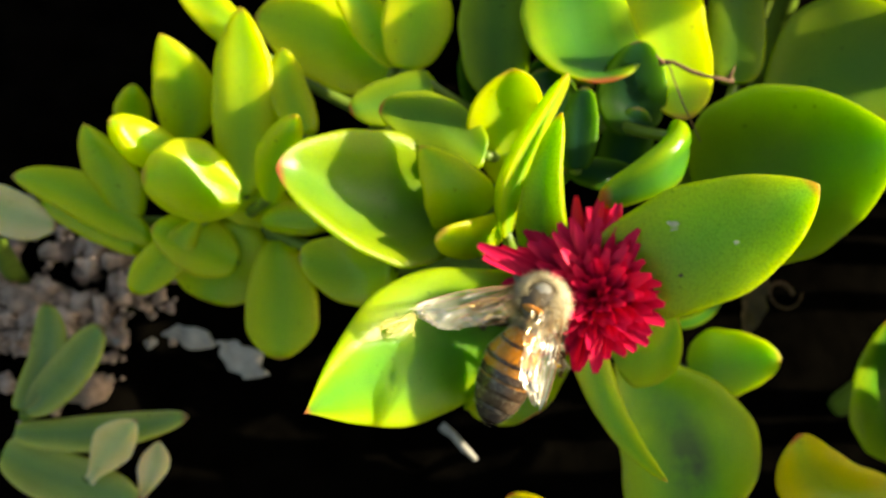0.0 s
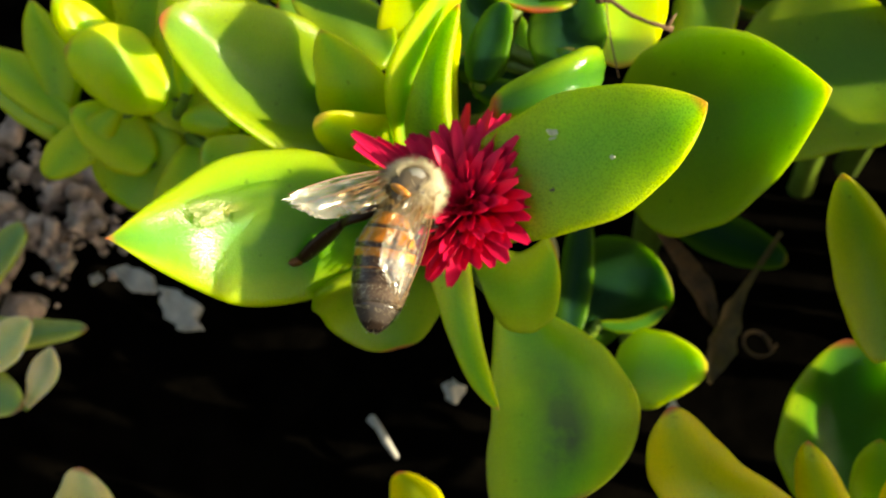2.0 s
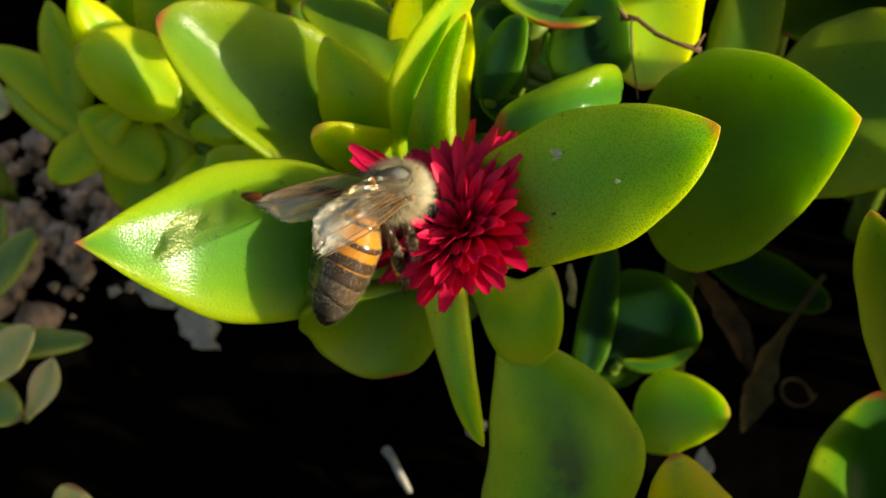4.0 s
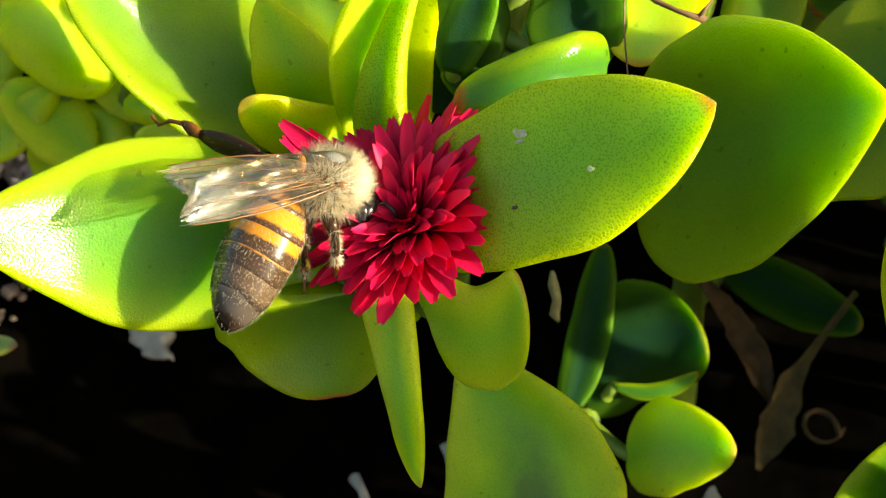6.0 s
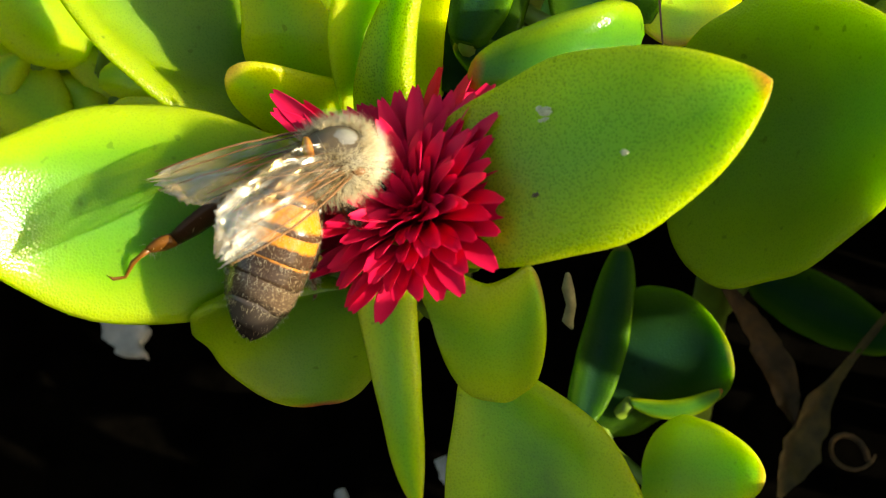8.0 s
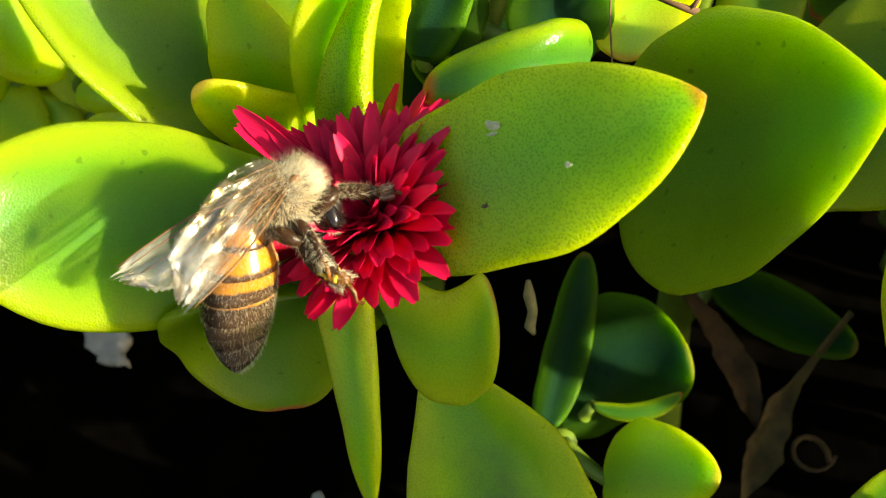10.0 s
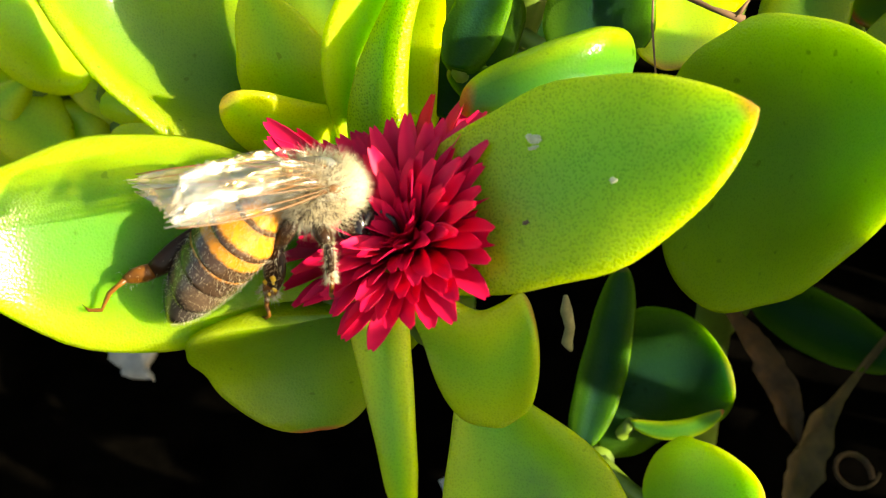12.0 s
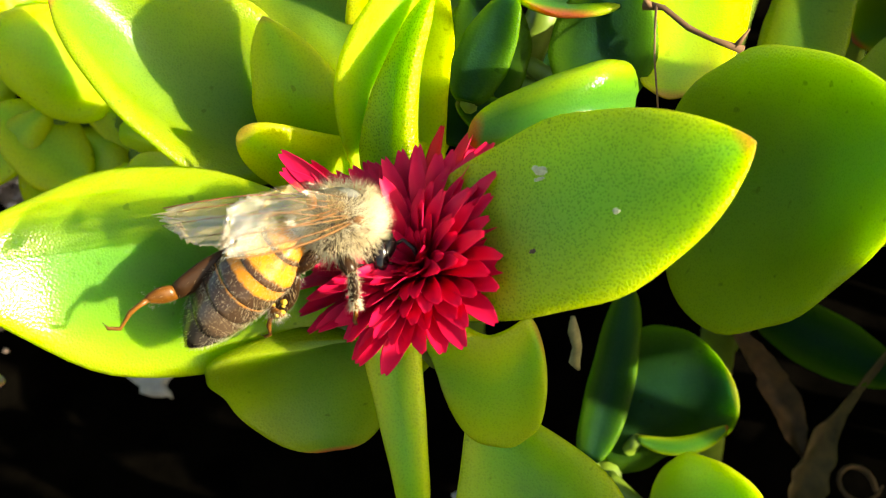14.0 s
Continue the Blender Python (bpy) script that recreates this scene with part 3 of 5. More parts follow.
def petal_mesh(length, width, rise, curl):
    """A strap petal along +x with a toothed tip, rising by rise degrees and curling back."""
    bm = bmesh.new()
    loops, marks = [], []
    for i in range(10):
        u = i / 9
        w = width * (0.34 + 0.66 * math.sin(math.pi * (0.06 + 0.60 * u))) * (1 if i < 8 else 0.86 if i == 8 else 0.50)
        a = radians(rise) - radians(curl) * u
        x, z = length * u * math.cos(a), length * u * math.sin(a)
        loop = []
        for k in range(12):
            t = k * math.tau / 12
            v, h = math.cos(t), math.sin(t)
            tooth = width * (0.30 * (1 - v * v) - 0.30 * math.exp(-((v - 0.1) / 0.25) ** 2)) if i == 9 else 0
            loop.append(Vector((x + tooth * math.cos(a), w * v * 0.5, z + tooth * math.sin(a) + 0.035 * h + 0.22 * w * v * v)) * MM)
            marks.append(u)
        loops.append(loop)
    rings(bm, loops, False)
    bmesh.ops.recalc_face_normals(bm, faces=bm.faces)
    me = bpy.data.meshes.new("petal")
    bm.to_mesh(me)
    bm.free()
    me.shade_smooth()
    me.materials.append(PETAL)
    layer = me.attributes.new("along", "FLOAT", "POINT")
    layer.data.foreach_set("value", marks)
    return me


def build_flower(shoot):
    rnd = random.Random(4)
    bm = bmesh.new()
    blob(bm, (0, 0, -1.3), (1.1, 1.3, 1.1))
    tube(bm, [(0, 0, -1.5), (0.3, 1.0, -4.0)], [1.1, 0.8])
    cup = part("flower", bm, LEAF, shoot, "crimson daisy-like flower with many narrow petals")
    cup.matrix_basis = Matrix.Translation(FLOWER_AT * MM - shoot.location) @ FLOWER_AXIS.to_track_quat("Z", "Y").to_matrix().to_4x4()
    bm = bmesh.new()
    blob(bm, (0, 0, -0.2), (1.5, 1.5, 0.9))
    marked_centre = part("flower_centre", bm, PETAL, cup)
    layer = marked_centre.data.attributes.new("along", "FLOAT", "POINT")
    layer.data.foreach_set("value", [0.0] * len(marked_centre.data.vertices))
    # petals in a spiral: short and upright in the middle, long and spread at the rim
    sizes = [[petal_mesh(2.1 + 0.72 * k, 0.64 + 0.095 * k + 0.05 * j, 4 + 3 * j, 10 + 6 * j) for j in range(3)] for k in range(6)]
    count = 150
    for k in range(count):
        f = ((k + 0.5) / count) ** 0.72
        ang = k * 2.39996 + rnd.uniform(-0.1, 0.1)
        tilt = 84 - 70 * f ** 1.1 + rnd.uniform(-7, 7)
        ob = new("petal", sizes[min(5, int(f * 6 + rnd.uniform(-0.3, 0.3)))][rnd.randrange(3)])
        ob.parent = cup
        out = cup.matrix_basis.to_3x3() @ Vector((math.cos(ang), math.sin(ang), 0))
        grown = rnd.uniform(0.9, 1.1) * (1.0 - 0.30 * f * max(0.0, -out.y) + 0.10 * max(0.0, out.y))  # shorter towards the sun
        ob.matrix_basis = Matrix.Rotation(ang, 4, "Z") @ Matrix.Translation(Vector((0.15 + 0.95 * f, 0, 0.75 - 0.8 * f * f)) * MM) @ Matrix.Rotation(radians(-tilt), 4, "Y") @ Matrix.Rotation(radians(rnd.uniform(-28, 28)), 4, "X") @ Matrix.Diagonal((grown, 1, grown, 1))
    # long petals that reach out behind the visitor
    local = cup.matrix_basis.inverted()
    for k in range(13):
        f = k / 12
        tip = Vector((-5.6, 2.6, 47.6)) * (1 - f) ** 2 + Vector((-0.7, 2.0, 46.4)) * 2 * f * (1 - f) + Vector((3.6, 1.2, 49.6)) * f * f
        tip += Vector((rnd.uniform(-0.4, 0.4), rnd.uniform(-0.5, 0.3), rnd.uniform(-0.5, 0.4)))
        d = local @ (tip * MM - shoot.location) / MM - Vector((0, 0, 0.2))
        root = Vector((d.x, d.y, 0)).normalized() * 0.6 + Vector((0, 0, 0.2))
        d = d - root + Vector((0, 0, 0.2))
        ob = new("petal", petal_mesh(d.length, 1.15, 3, 6))
        ob.parent = cup
        y = Vector((0, 0, 1)).cross(d).normalized()
        x = d.normalized()
        ob.matrix_basis = Matrix.Translation(root * MM) @ Matrix((x, y, x.cross(y))).transposed().to_4x4() @ Matrix.Rotation(radians(rnd.uniform(-30, 30)), 4, "X")
    return cup


build_flower(main_shoot)

# ---- stalks ----
stem_of(main_shoot, [(-1, 24, -2), (-1.5, 15, 18), (0.5, 5.0, 32), (0.3, 0.5, 39), (-0.6, 2.6, 42.0)])
stem_of(right_shoot, [(24, 12, -2), (22, 12, 20), (19, 10, 36), (22, 12, 40)])
stem_of(tall_shoot, [(38, -6, -2), (40, -6, 8), (38, -9, 15)])
stem_of(sunny_shoot, [(46, 28, -2), (44, 27, 30), (37, 25, 44)])
stem_of(olive_shoot, [(46, -12, -2), (46, -12, 20), (38, -12, 32)])
stem_of(yellow_shoot, [(25, -22, -2), (25, -22, 15), (24, -22, 24)])
stem_of(bud_shoot, [(14, 9, -2), (13, 6, 8), (13.5, 0, 18)])
stem_of(mid_shoot, [(5, 20, -2), (5, 18, 20), (6, 15, 36), (9, 19, 42)])
stem_of(top_shoot, [(-5, 27, -2), (-4, 26, 18), (-4, 25, 33)])
stem_of(left_shoot, [(-15, 32, -2), (-17, 28, 12), (-19, 20, 28)])
stem_of(shoot_shoot, [(-43, 14, 2), (-42, 14, 8)], 1.0)
stem_of(low_shoot, [(-34, -8, -2), (-34, -7, 6)], 1.0)
stem_of(stub_shoot, [(0, -12, -2), (0, -11, 8)], 1.0)
stem_of(edge_shoot, [(-39, 32, 0), (-40, 32, 18)], 1.0)


# ---- shoots added beside the view to shade the plants ----
def shade_shoot(foot, height, seed, bare=0.45):
    rnd = random.Random(seed)
    foot = Vector((*foot, 0))
    shoot = shoot_of("succulent_plant", "succulent shoot added beside the view to cast shade", foot)
    top = foot + Vector((rnd.uniform(-5, 5), rnd.uniform(-5, 5), height))
    for k in range(16):
        at = foot.lerp(top, bare + (1 - bare) * k / 15)
        ang = k * 2.4 + rnd.uniform(-0.4, 0.4)
        out = Vector((math.cos(ang), math.sin(ang), rnd.uniform(0.1, 0.8))).normalized()
        side = out.cross(Vector((0, 0, 1))).normalized() * rnd.uniform(3.4, 5.0)
        long = rnd.uniform(11, 16)
        mid = at + out * long * 0.5
        leaf(shoot, at, at + out * long, mid - side, mid + side, 0.5, 0.7, 2.2, 0.2, LEAF)
    stem_of(shoot, [foot, top])


for k, (x, y, h) in enumerate(((53, -26, 67), (57, -36, 67), (63, -25, 70), (61, -46, 61), (68, -36, 74), (52, -42, 59), (74, -26, 74), (60, -13, 64))):
    shade_shoot((x, y), h * 0.95, 20 + k, 0.78)
for k, (x, y, h) in enumerate((
    (56, 6, 40), (55, 15, 50), (51, 29, 76), (50, 41, 70), (68, -4, 40), (66, 14, 64), (62, 34, 66), (38, 44, 46), (30, 54, 44),
    (46, 52, 50), (76, 8, 58), (78, 26, 64), (70, 48, 60), (56, 62, 54), (42, 66, 50), (22, 64, 44), (66, 66, 60), (58, 24, 46), (62, 8, 40), (46, 32, 48), (72, 16, 60),
)):
    shade_shoot((x, y), h * 0.95, 40 + k)


# ---- dead twig caught between the leaves ----
def build_twig():
    bm = bmesh.new()
    tube(bm, [(13.6, 13.4, 47.4), (14.6, 12.9, 47.7), (15.9, 11.9, 47.2), (17.0, 11.0, 47.3), (18.6, 10.1, 47.4)], [0.30, 0.16, 0.18, 0.14, 0.24], 7)
    tube(bm, [(14.2, 13.0, 47.7), (14.0, 11.4, 47.6), (13.8, 9.3, 47.6), (13.7, 5.9, 47.6)], [0.08, 0.06, 0.06, 0.05], 5)
    tube(bm, [(18.2, 10.3, 47.4), (18.9, 10.9, 48.2)], [0.2, 0.05], 5)
    tube(bm, [(14.0, 13.1, 47.5), (13.2, 13.6, 48.3)], [0.2, 0.06], 5)
    return tagged(part("twig", bm, TWIG), "thin dry brown twig caught between leaves", "twig")


build_twig()


# ---- soil crumbs and litter ----
def clod(bm, rnd, at, size):
    ph = [rnd.uniform(0, 9) for _ in range(3)]
    loops = []
    turn = Matrix.Rotation(rnd.uniform(0, 6), 3, "Z") @ Matrix.Rotation(rnd.uniform(0, 6), 3, "X")
    for i in range(6):
        x = -math.cos(math.pi * (i + 0.2) / 5.4)
        g = math.sqrt(max(0.02, 1 - x * x))
        loops.append([(Vector(at) + turn @ Vector((x, g * math.cos(t), g * math.sin(t))) * size * (1 + 0.34 * math.sin(3 * t + ph[0] + 2 * x) + 0.22 * math.sin(5 * x + ph[1]) + 0.2 * math.sin(7 * t + ph[2]))) * MM for t in (k * math.tau / 8 for k in range(8))])
    rings(bm, loops)


def build_crumbs():
    rnd = random.Random(8)
    bm = bmesh.new()
    for _ in range(1100):
        x, y = rnd.gauss(-36, 4.2), rnd.gauss(28, 4.0)
        if noise.noise(Vector((x * 0.33, y * 0.33, 4.0))) < -0.06:  # dark gaps between the lumps
            continue
        clod(bm, rnd, (x, y, 3.4 + rnd.uniform(-0.6, 2.4)), min(1.7, 0.14 + rnd.expovariate(3.2)))
    tagged(part("soil_crumbs", bm, CRUMB), "pinkish-grey soil crumbs in a heap, coloured pale to look sunlit", "soil", kind="stuff")


build_crumbs()


def flake(name, label, corners, thick, mat):
    """A bent flake lying on the soil, between its corners (mm)."""
    bm = bmesh.new()
    low = [bm.verts.new(Vector(c) * MM) for c in corners]
    bm.faces.new(low)
    bmesh.ops.triangulate(bm, faces=bm.faces[:])
    bmesh.ops.subdivide_edges(bm, edges=bm.edges[:], cuts=5, use_grid_fill=True)
    for v in bm.verts:
        p = v.co / MM
        v.co += Vector((noise.noise(p * 0.9), noise.noise(p * 0.9 + Vector((9, 0, 0))), 0.9 * noise.noise(p * 0.7 + Vector((0, 5, 0))))) * 0.55 * MM
        v.co += Vector((noise.noise(p * 3.1), noise.noise(p * 3.1 + Vector((9, 0, 0))), noise.noise(p * 2.5))) * 0.2 * MM
    bmesh.ops.solidify(bm, geom=bm.faces[:], thickness=thick * MM)
    return tagged(part(name, bm, mat), label, "litter")


def pebble(label, at, size, mat, seed):
    rnd = random.Random(seed)
    bm = bmesh.new()
    clod(bm, rnd, at, size)
    bmesh.ops.subdivide_edges(bm, edges=bm.edges[:], cuts=1, use_grid_fill=True, smooth=0.6)
    return tagged(part("pebble", bm, mat), label, "pebble")


flake("bark_flake", "pale pinkish dry flake on the soil", [(-27.2, 22.0, 2.6), (-25.4, 22.6, 3.2), (-23.0, 20.8, 3.4), (-22.4, 19.2, 2.8), (-24.6, 19.6, 2.4)], 0.8, DEBRIS)
flake("bark_flake", "pale grey torn flake on the soil", [(-22.3, 19.6, 3.0), (-20.6, 19.0, 3.6), (-18.2, 16.9, 3.4), (-18.6, 14.4, 2.6), (-20.4, 15.2, 2.2), (-22.2, 17.4, 2.4)], 0.8, DEBRIS)
bm = bmesh.new()
tube(bm, [(-3.4, 4.6, 0.6), (-2.8, 3.4, 1.0), (-2.2, 1.8, 0.9), (-1.4, 0.2, 0.7)], [0.5, 0.36, 0.40, 0.25], 8)
tagged(part("dry_stalk", bm, DEBRIS), "whitish dry stalk lying on the soil", "litter")
pebble("small greyish pebble on the soil", (4.6, 6.2, 1.2), 1.0, DEBRIS, 1)
pebble("small pale pebble beside the crumbs", (-31.4, 22.8, 4.0), 0.8, DEBRIS, 2)
flake("bark_flake", "small pinkish pale flake on dark soil", [(23.4, 0.4, 5.0), (24.6, 0.8, 5.6), (25.2, -0.8, 5.2), (24.2, -2.2, 4.4), (23.2, -1.2, 4.4)], 0.5, DEBRIS)
pebble("tiny pale pebble on dark soil", (-28.6, 21.8, 2.6), 0.5, DEBRIS, 3)


WITHERED = plain("withered_leaf", (0.38, 0.33, 0.15), 0.8, 0.5)
BROWNED = plain("browned_leaf", (0.085, 0.042, 0.012), 0.75, 0.3, 700.0, 0.2)
OCHRE = plain("ochre_leaf", (0.11, 0.07, 0.015), 0.75, 0.35, 700.0, 0.2)


def withered_leaf(label, points, widths, mat, seed):
    """A dry, curled leaf along points (mm), as wide as widths, its sides rolled in and its rim crumpled."""
    rnd = random.Random(seed)
    pts = [Vector(p) for p in points]
    spans = []
    for i in range(len(pts) - 1):
        for k in range(6):
            f = k / 6
            spans.append((pts[i].lerp(pts[i + 1], f), widths[i] + (widths[i + 1] - widths[i]) * f))
    spans.append((pts[-1], widths[-1]))
    loops = []
    for i, (p, w) in enumerate(spans):
        d = (spans[min(i + 1, len(spans) - 1)][0] - spans[max(i - 1, 0)][0]).normalized()
        side = d.cross(Vector((0.2, -0.55, 0.8))).normalized()
        up = side.cross(d)
        loop = []
        for k in range(14):
            t = k * math.tau / 14
            v, h = math.cos(t), math.sin(t)
            crumple = 0.30 * w * noise.noise(p * 0.8 + Vector((v * 1.5, seed, 0)))
            loop.append((p + side * (0.5 * w * v * (1 + 0.2 * noise.noise(p * 1.3 + Vector((0, v, seed))))) + up * (0.45 * w * v * v + 0.12 * h + crumple)) * MM)
        loops.append(loop)
    bm = bmesh.new()
    rings(bm, loops)
    bmesh.ops.recalc_face_normals(bm, faces=bm.faces)
    return tagged(part("withered_leaf", bm, mat), label, "dead leaf")


withered_leaf("reddish-brown withered leaf hanging below green leaves", [(21.4, 10.1, 22), (23.4, 9.8, 18.6), (25, 9.4, 16), (26.4, 8.0, 13.8), (27.6, 6.6, 12), (28.4, 5.4, 10.6)], [0.4, 1.4, 2.0, 2.6, 1.8, 0.3], BROWNED, 1)
withered_leaf("ochre withered leaf curled on its dry stalk", [(34.0, 10.2, 18.4), (32.1, 8.5, 16), (30.8, 7.4, 13.8), (29.6, 6.5, 12), (28.7, 4.5, 9), (28.0, 3.0, 7.8), (27.6, 1.5, 7)], [0.5, 0.6, 0.8, 2.2, 2.8, 2.0, 0.3], OCHRE, 2)
bm = bmesh.new()
tube(bm, [(32.6 + 1.45 * math.cos(a), 4.0 + 1.75 * math.sin(a) * (1 - 0.02 * a), 8 + 0.35 * a) for a in (k * 0.42 for k in range(15))], [0.24 * (1 - 0.04 * k) for k in range(15)], 6)
tagged(part("dry_tendril", bm, BROWNED), "thin brown dry tendril curled into a ring", "litter")
bm = bmesh.new()
tube(bm, [(10.5, 3.9, 31.0), (10.6, 3.6, 30), (10.9, 3.2, 28.8), (10.8, 2.9, 27.6), (11.1, 2.8, 26.9)], [0.15, 0.36, 0.30, 0.34, 0.12], 8)
tagged(part("dry_leaf_tip", bm, WITHERED), "cream-coloured withered leaf tip below the leaves", "litter")


# ---- small scars on the leaf skins ----
def scar(on, label, at, normal, length, width, mat, seed):
    """A low crusty spot on a leaf."""
    rnd = random.Random(seed)
    z = Vector(normal).normalized()
    x = z.cross(Vector((0.4, 0.9, 0.2))).normalized()
    turn = Matrix((x, z.cross(x), z)).transposed()
    bm = bmesh.new()
    at = Vector(at) - on.parent.location / MM
    for _ in range(6):
        blob(bm, at + turn @ Vector((rnd.uniform(-0.5, 0.5) * length, rnd.uniform(-0.4, 0.4) * width, 0)), (length * rnd.uniform(0.2, 0.5), width * rnd.uniform(0.2, 0.5), 0.05), turn, 8, 6)
    ob = part("scar", bm, mat, on, label)
    return ob


SCAR = plain("scar_pale", (0.62, 0.62, 0.36), 0.7, 0.6, 4000.0, 0.02)
SCAR_DARK = plain("scar_dark", (0.10, 0.07, 0.02), 0.7, 0.5, 4000.0, 0.02)
scar(leaf_right, "pale corky scar", (7.06, -1.38, 51.51), (-0.68, -0.37, 0.63), 0.62, 0.34, SCAR, 1)
scar(leaf_right, "pale corky scar", (7.13, -1.75, 51.38), (-0.68, -0.37, 0.63), 0.4, 0.2, SCAR, 2)
scar(leaf_right, "pale corky scar", (10.38, -4.52, 52.63), (-0.53, -0.41, 0.74), 0.30, 0.2, SCAR, 3)
scar(leaf_right, "dark corky spot", (6.81, -4.54, 49.56), (-0.69, -0.21, 0.69), 0.26, 0.2, SCAR_DARK, 4)


# ---- the bee, in millimetres, facing +x with its left at +y ----
FUZZ = bpy.data.materials.new("bee_fuzz")  # light passes through hair as well as off it
FUZZ.use_nodes = True
ft = FUZZ.node_tree
hair_out, hair_through, hair_mix = ft.nodes.new("ShaderNodeBsdfDiffuse"), ft.nodes.new("ShaderNodeBsdfTranslucent"), ft.nodes.new("ShaderNodeMixShader")
for n in (hair_out, hair_through):
    ft.links.new(ramp(ft, noise_of(ft, 800.0), (0.3, (0.64, 0.53, 0.33)), (0.7, (0.76, 0.71, 0.57))), n.inputs["Color"])
hair_mix.inputs["Fac"].default_value = 0.5
ft.links.new(hair_out.outputs[0], hair_mix.inputs[1])
ft.links.new(hair_through.outputs[0], hair_mix.inputs[2])
ft.links.new(hair_mix.outputs[0], ft.nodes["Material Output"].inputs["Surface"])
FUZZ_DARK = plain("bee_skin", (0.12, 0.085, 0.05), 0.5)
BLACK = plain("bee_black", (0.022, 0.015, 0.012), 0.3)
LEG = plain("bee_leg", (0.035, 0.015, 0.006), 0.30, shine=0.2)
LEG_PALE = plain("bee_foot", (0.20, 0.070, 0.008), 0.35, 0.4, shine=0.3)
BALD = plain("bee_shield", (0.27, 0.25, 0.22), 0.24)
SCUTELLUM = plain("bee_scutellum", (0.55, 0.22, 0.04), 0.25)
EYE = plain("bee_eye", (0.014, 0.010, 0.010), 0.15)
POLLEN = plain("pollen", (0.75, 0.48, 0.04), 0.8)
VEIN = plain("wing_vein", (0.20, 0.09, 0.03), 0.4)


def band_material(name, front, back, edge, dusty=0.45):
    """A ring of the abdomen: front colour, dark towards its rear edge in a ragged line, dusted with pale hairs."""
    m, tree, b = material(name, 0.22)
    jitter = tree.nodes.new("ShaderNodeMath")
    jitter.operation = "MULTIPLY_ADD"
    tree.links.new(noise_of(tree, 2200.0, 2.0), jitter.inputs[0])
    jitter.inputs[1].default_value = 0.22
    tree.links.new(attribute(tree, "along"), jitter.inputs[2])
    colour = ramp(tree, jitter.outputs[0], (edge, front), (edge + 0.10, back))
    dust = ramp(tree, noise_of(tree, 9000.0, 2.0), (0.70 - 0.3 * dusty, (0, 0, 0)), (0.80 - 0.3 * dusty, (dusty, dusty, dusty)))
    colour = mixed(tree, dust, colour, (0.34, 0.25, 0.15))
    tree.links.new(colour, b.inputs["Base Color"])
    bumped(tree, b, noise_of(tree, 3000.0, 2.0), 0.5, 0.03 * MM)
    return m


AMBER_BAND = band_material("band_amber", (0.54, 0.20, 0.014), (0.06, 0.026, 0.012), 0.76)
BROAD_BAND = band_material("band_broad", (0.52, 0.19, 0.016), (0.05, 0.026, 0.014), 0.52)
HALF_BAND = band_material("band_half", (0.56, 0.21, 0.03), (0.045, 0.025, 0.015), 0.22)
DARK_BAND = band_material("band_dark", (0.085, 0.052, 0.032), (0.04, 0.026, 0.018), 0.80, 0.50)
TAIL_BAND = band_material("band_tail", (0.075, 0.056, 0.044), (0.035, 0.022, 0.015), 0.70, 0.12)

WING = bpy.data.materials.new("wing_membrane")
WING.use_nodes = True
wt = WING.node_tree
wb = wt.nodes["Principled BSDF"]
wb.inputs["Base Color"].default_value = (0.92, 0.89, 0.84, 1)
wb.inputs["Roughness"].default_value = 0.24
wb.inputs["Specular IOR Level"].default_value = 0.5
co = wt.nodes.new("ShaderNodeTexCoord")
pleat_map = wt.nodes.new("ShaderNodeMapping")
pleat_map.inputs["Scale"].default_value = (330, 1700, 1700)
wt.links.new(co.outputs["Object"], pleat_map.inputs["Vector"])
pleats = node(wt, "ShaderNodeTexNoise", scale=1.0, detail=1.0, roughness=0.5)
wt.links.new(pleat_map.outputs["Vector"], pleats.inputs["Vector"])
bumped(wt, wb, pleats.outputs["Fac"], 0.8, 0.26 * MM)
clear = wt.nodes.new("ShaderNodeBsdfTransparent")
clear.inputs["Color"].default_value = (0.97, 0.895, 0.73, 1)
gauze = wt.nodes.new("ShaderNodeMixShader")
# White is put into the wing's outer end in place of sun glare.
end_glint = ramp(wt, attribute(wt, "along"), (0.50, (0, 0, 0)), (0.90, (0.26, 0.26, 0.26)))
wt.links.new(mixed(wt, 1.0, ramp(wt, noise_of(wt, 420.0, 3.0), (0.45, (0.005, 0.005, 0.005)), (0.68, (0.04, 0.04, 0.04))), end_glint, "ADD"), gauze.inputs["Fac"])
wt.links.new(clear.outputs[0], gauze.inputs[1])
wt.links.new(wb.outputs[0], gauze.inputs[2])
glare = wt.nodes.new("ShaderNodeBsdfGlossy")
glare.inputs["Roughness"].default_value = 0.22
wt.links.new(wb.inputs["Normal"].links[0].from_socket, glare.inputs["Normal"])
film_mix = wt.nodes.new("ShaderNodeMixShader")
crumple = ramp(wt, attribute(wt, "along"), (0.22, (0.06, 0.06, 0.06)), (0.50, (0.45, 0.45, 0.45)), (0.75, (1, 1, 1)))  # the worn end is crumpled, and set glossier to strengthen its glint
wt.links.new(mixed(wt, 1.0, ramp(wt, pleats.outputs["Fac"], (0.45, (0.04, 0.04, 0.04)), (0.60, (0.50, 0.50, 0.50))), crumple, "MULTIPLY"), film_mix.inputs["Fac"])
wt.links.new(gauze.outputs[0], film_mix.inputs[1])
wt.links.new(glare.outputs[0], film_mix.inputs[2])
wt.links.new(film_mix.outputs[0], wt.nodes["Material Output"].inputs["Surface"])


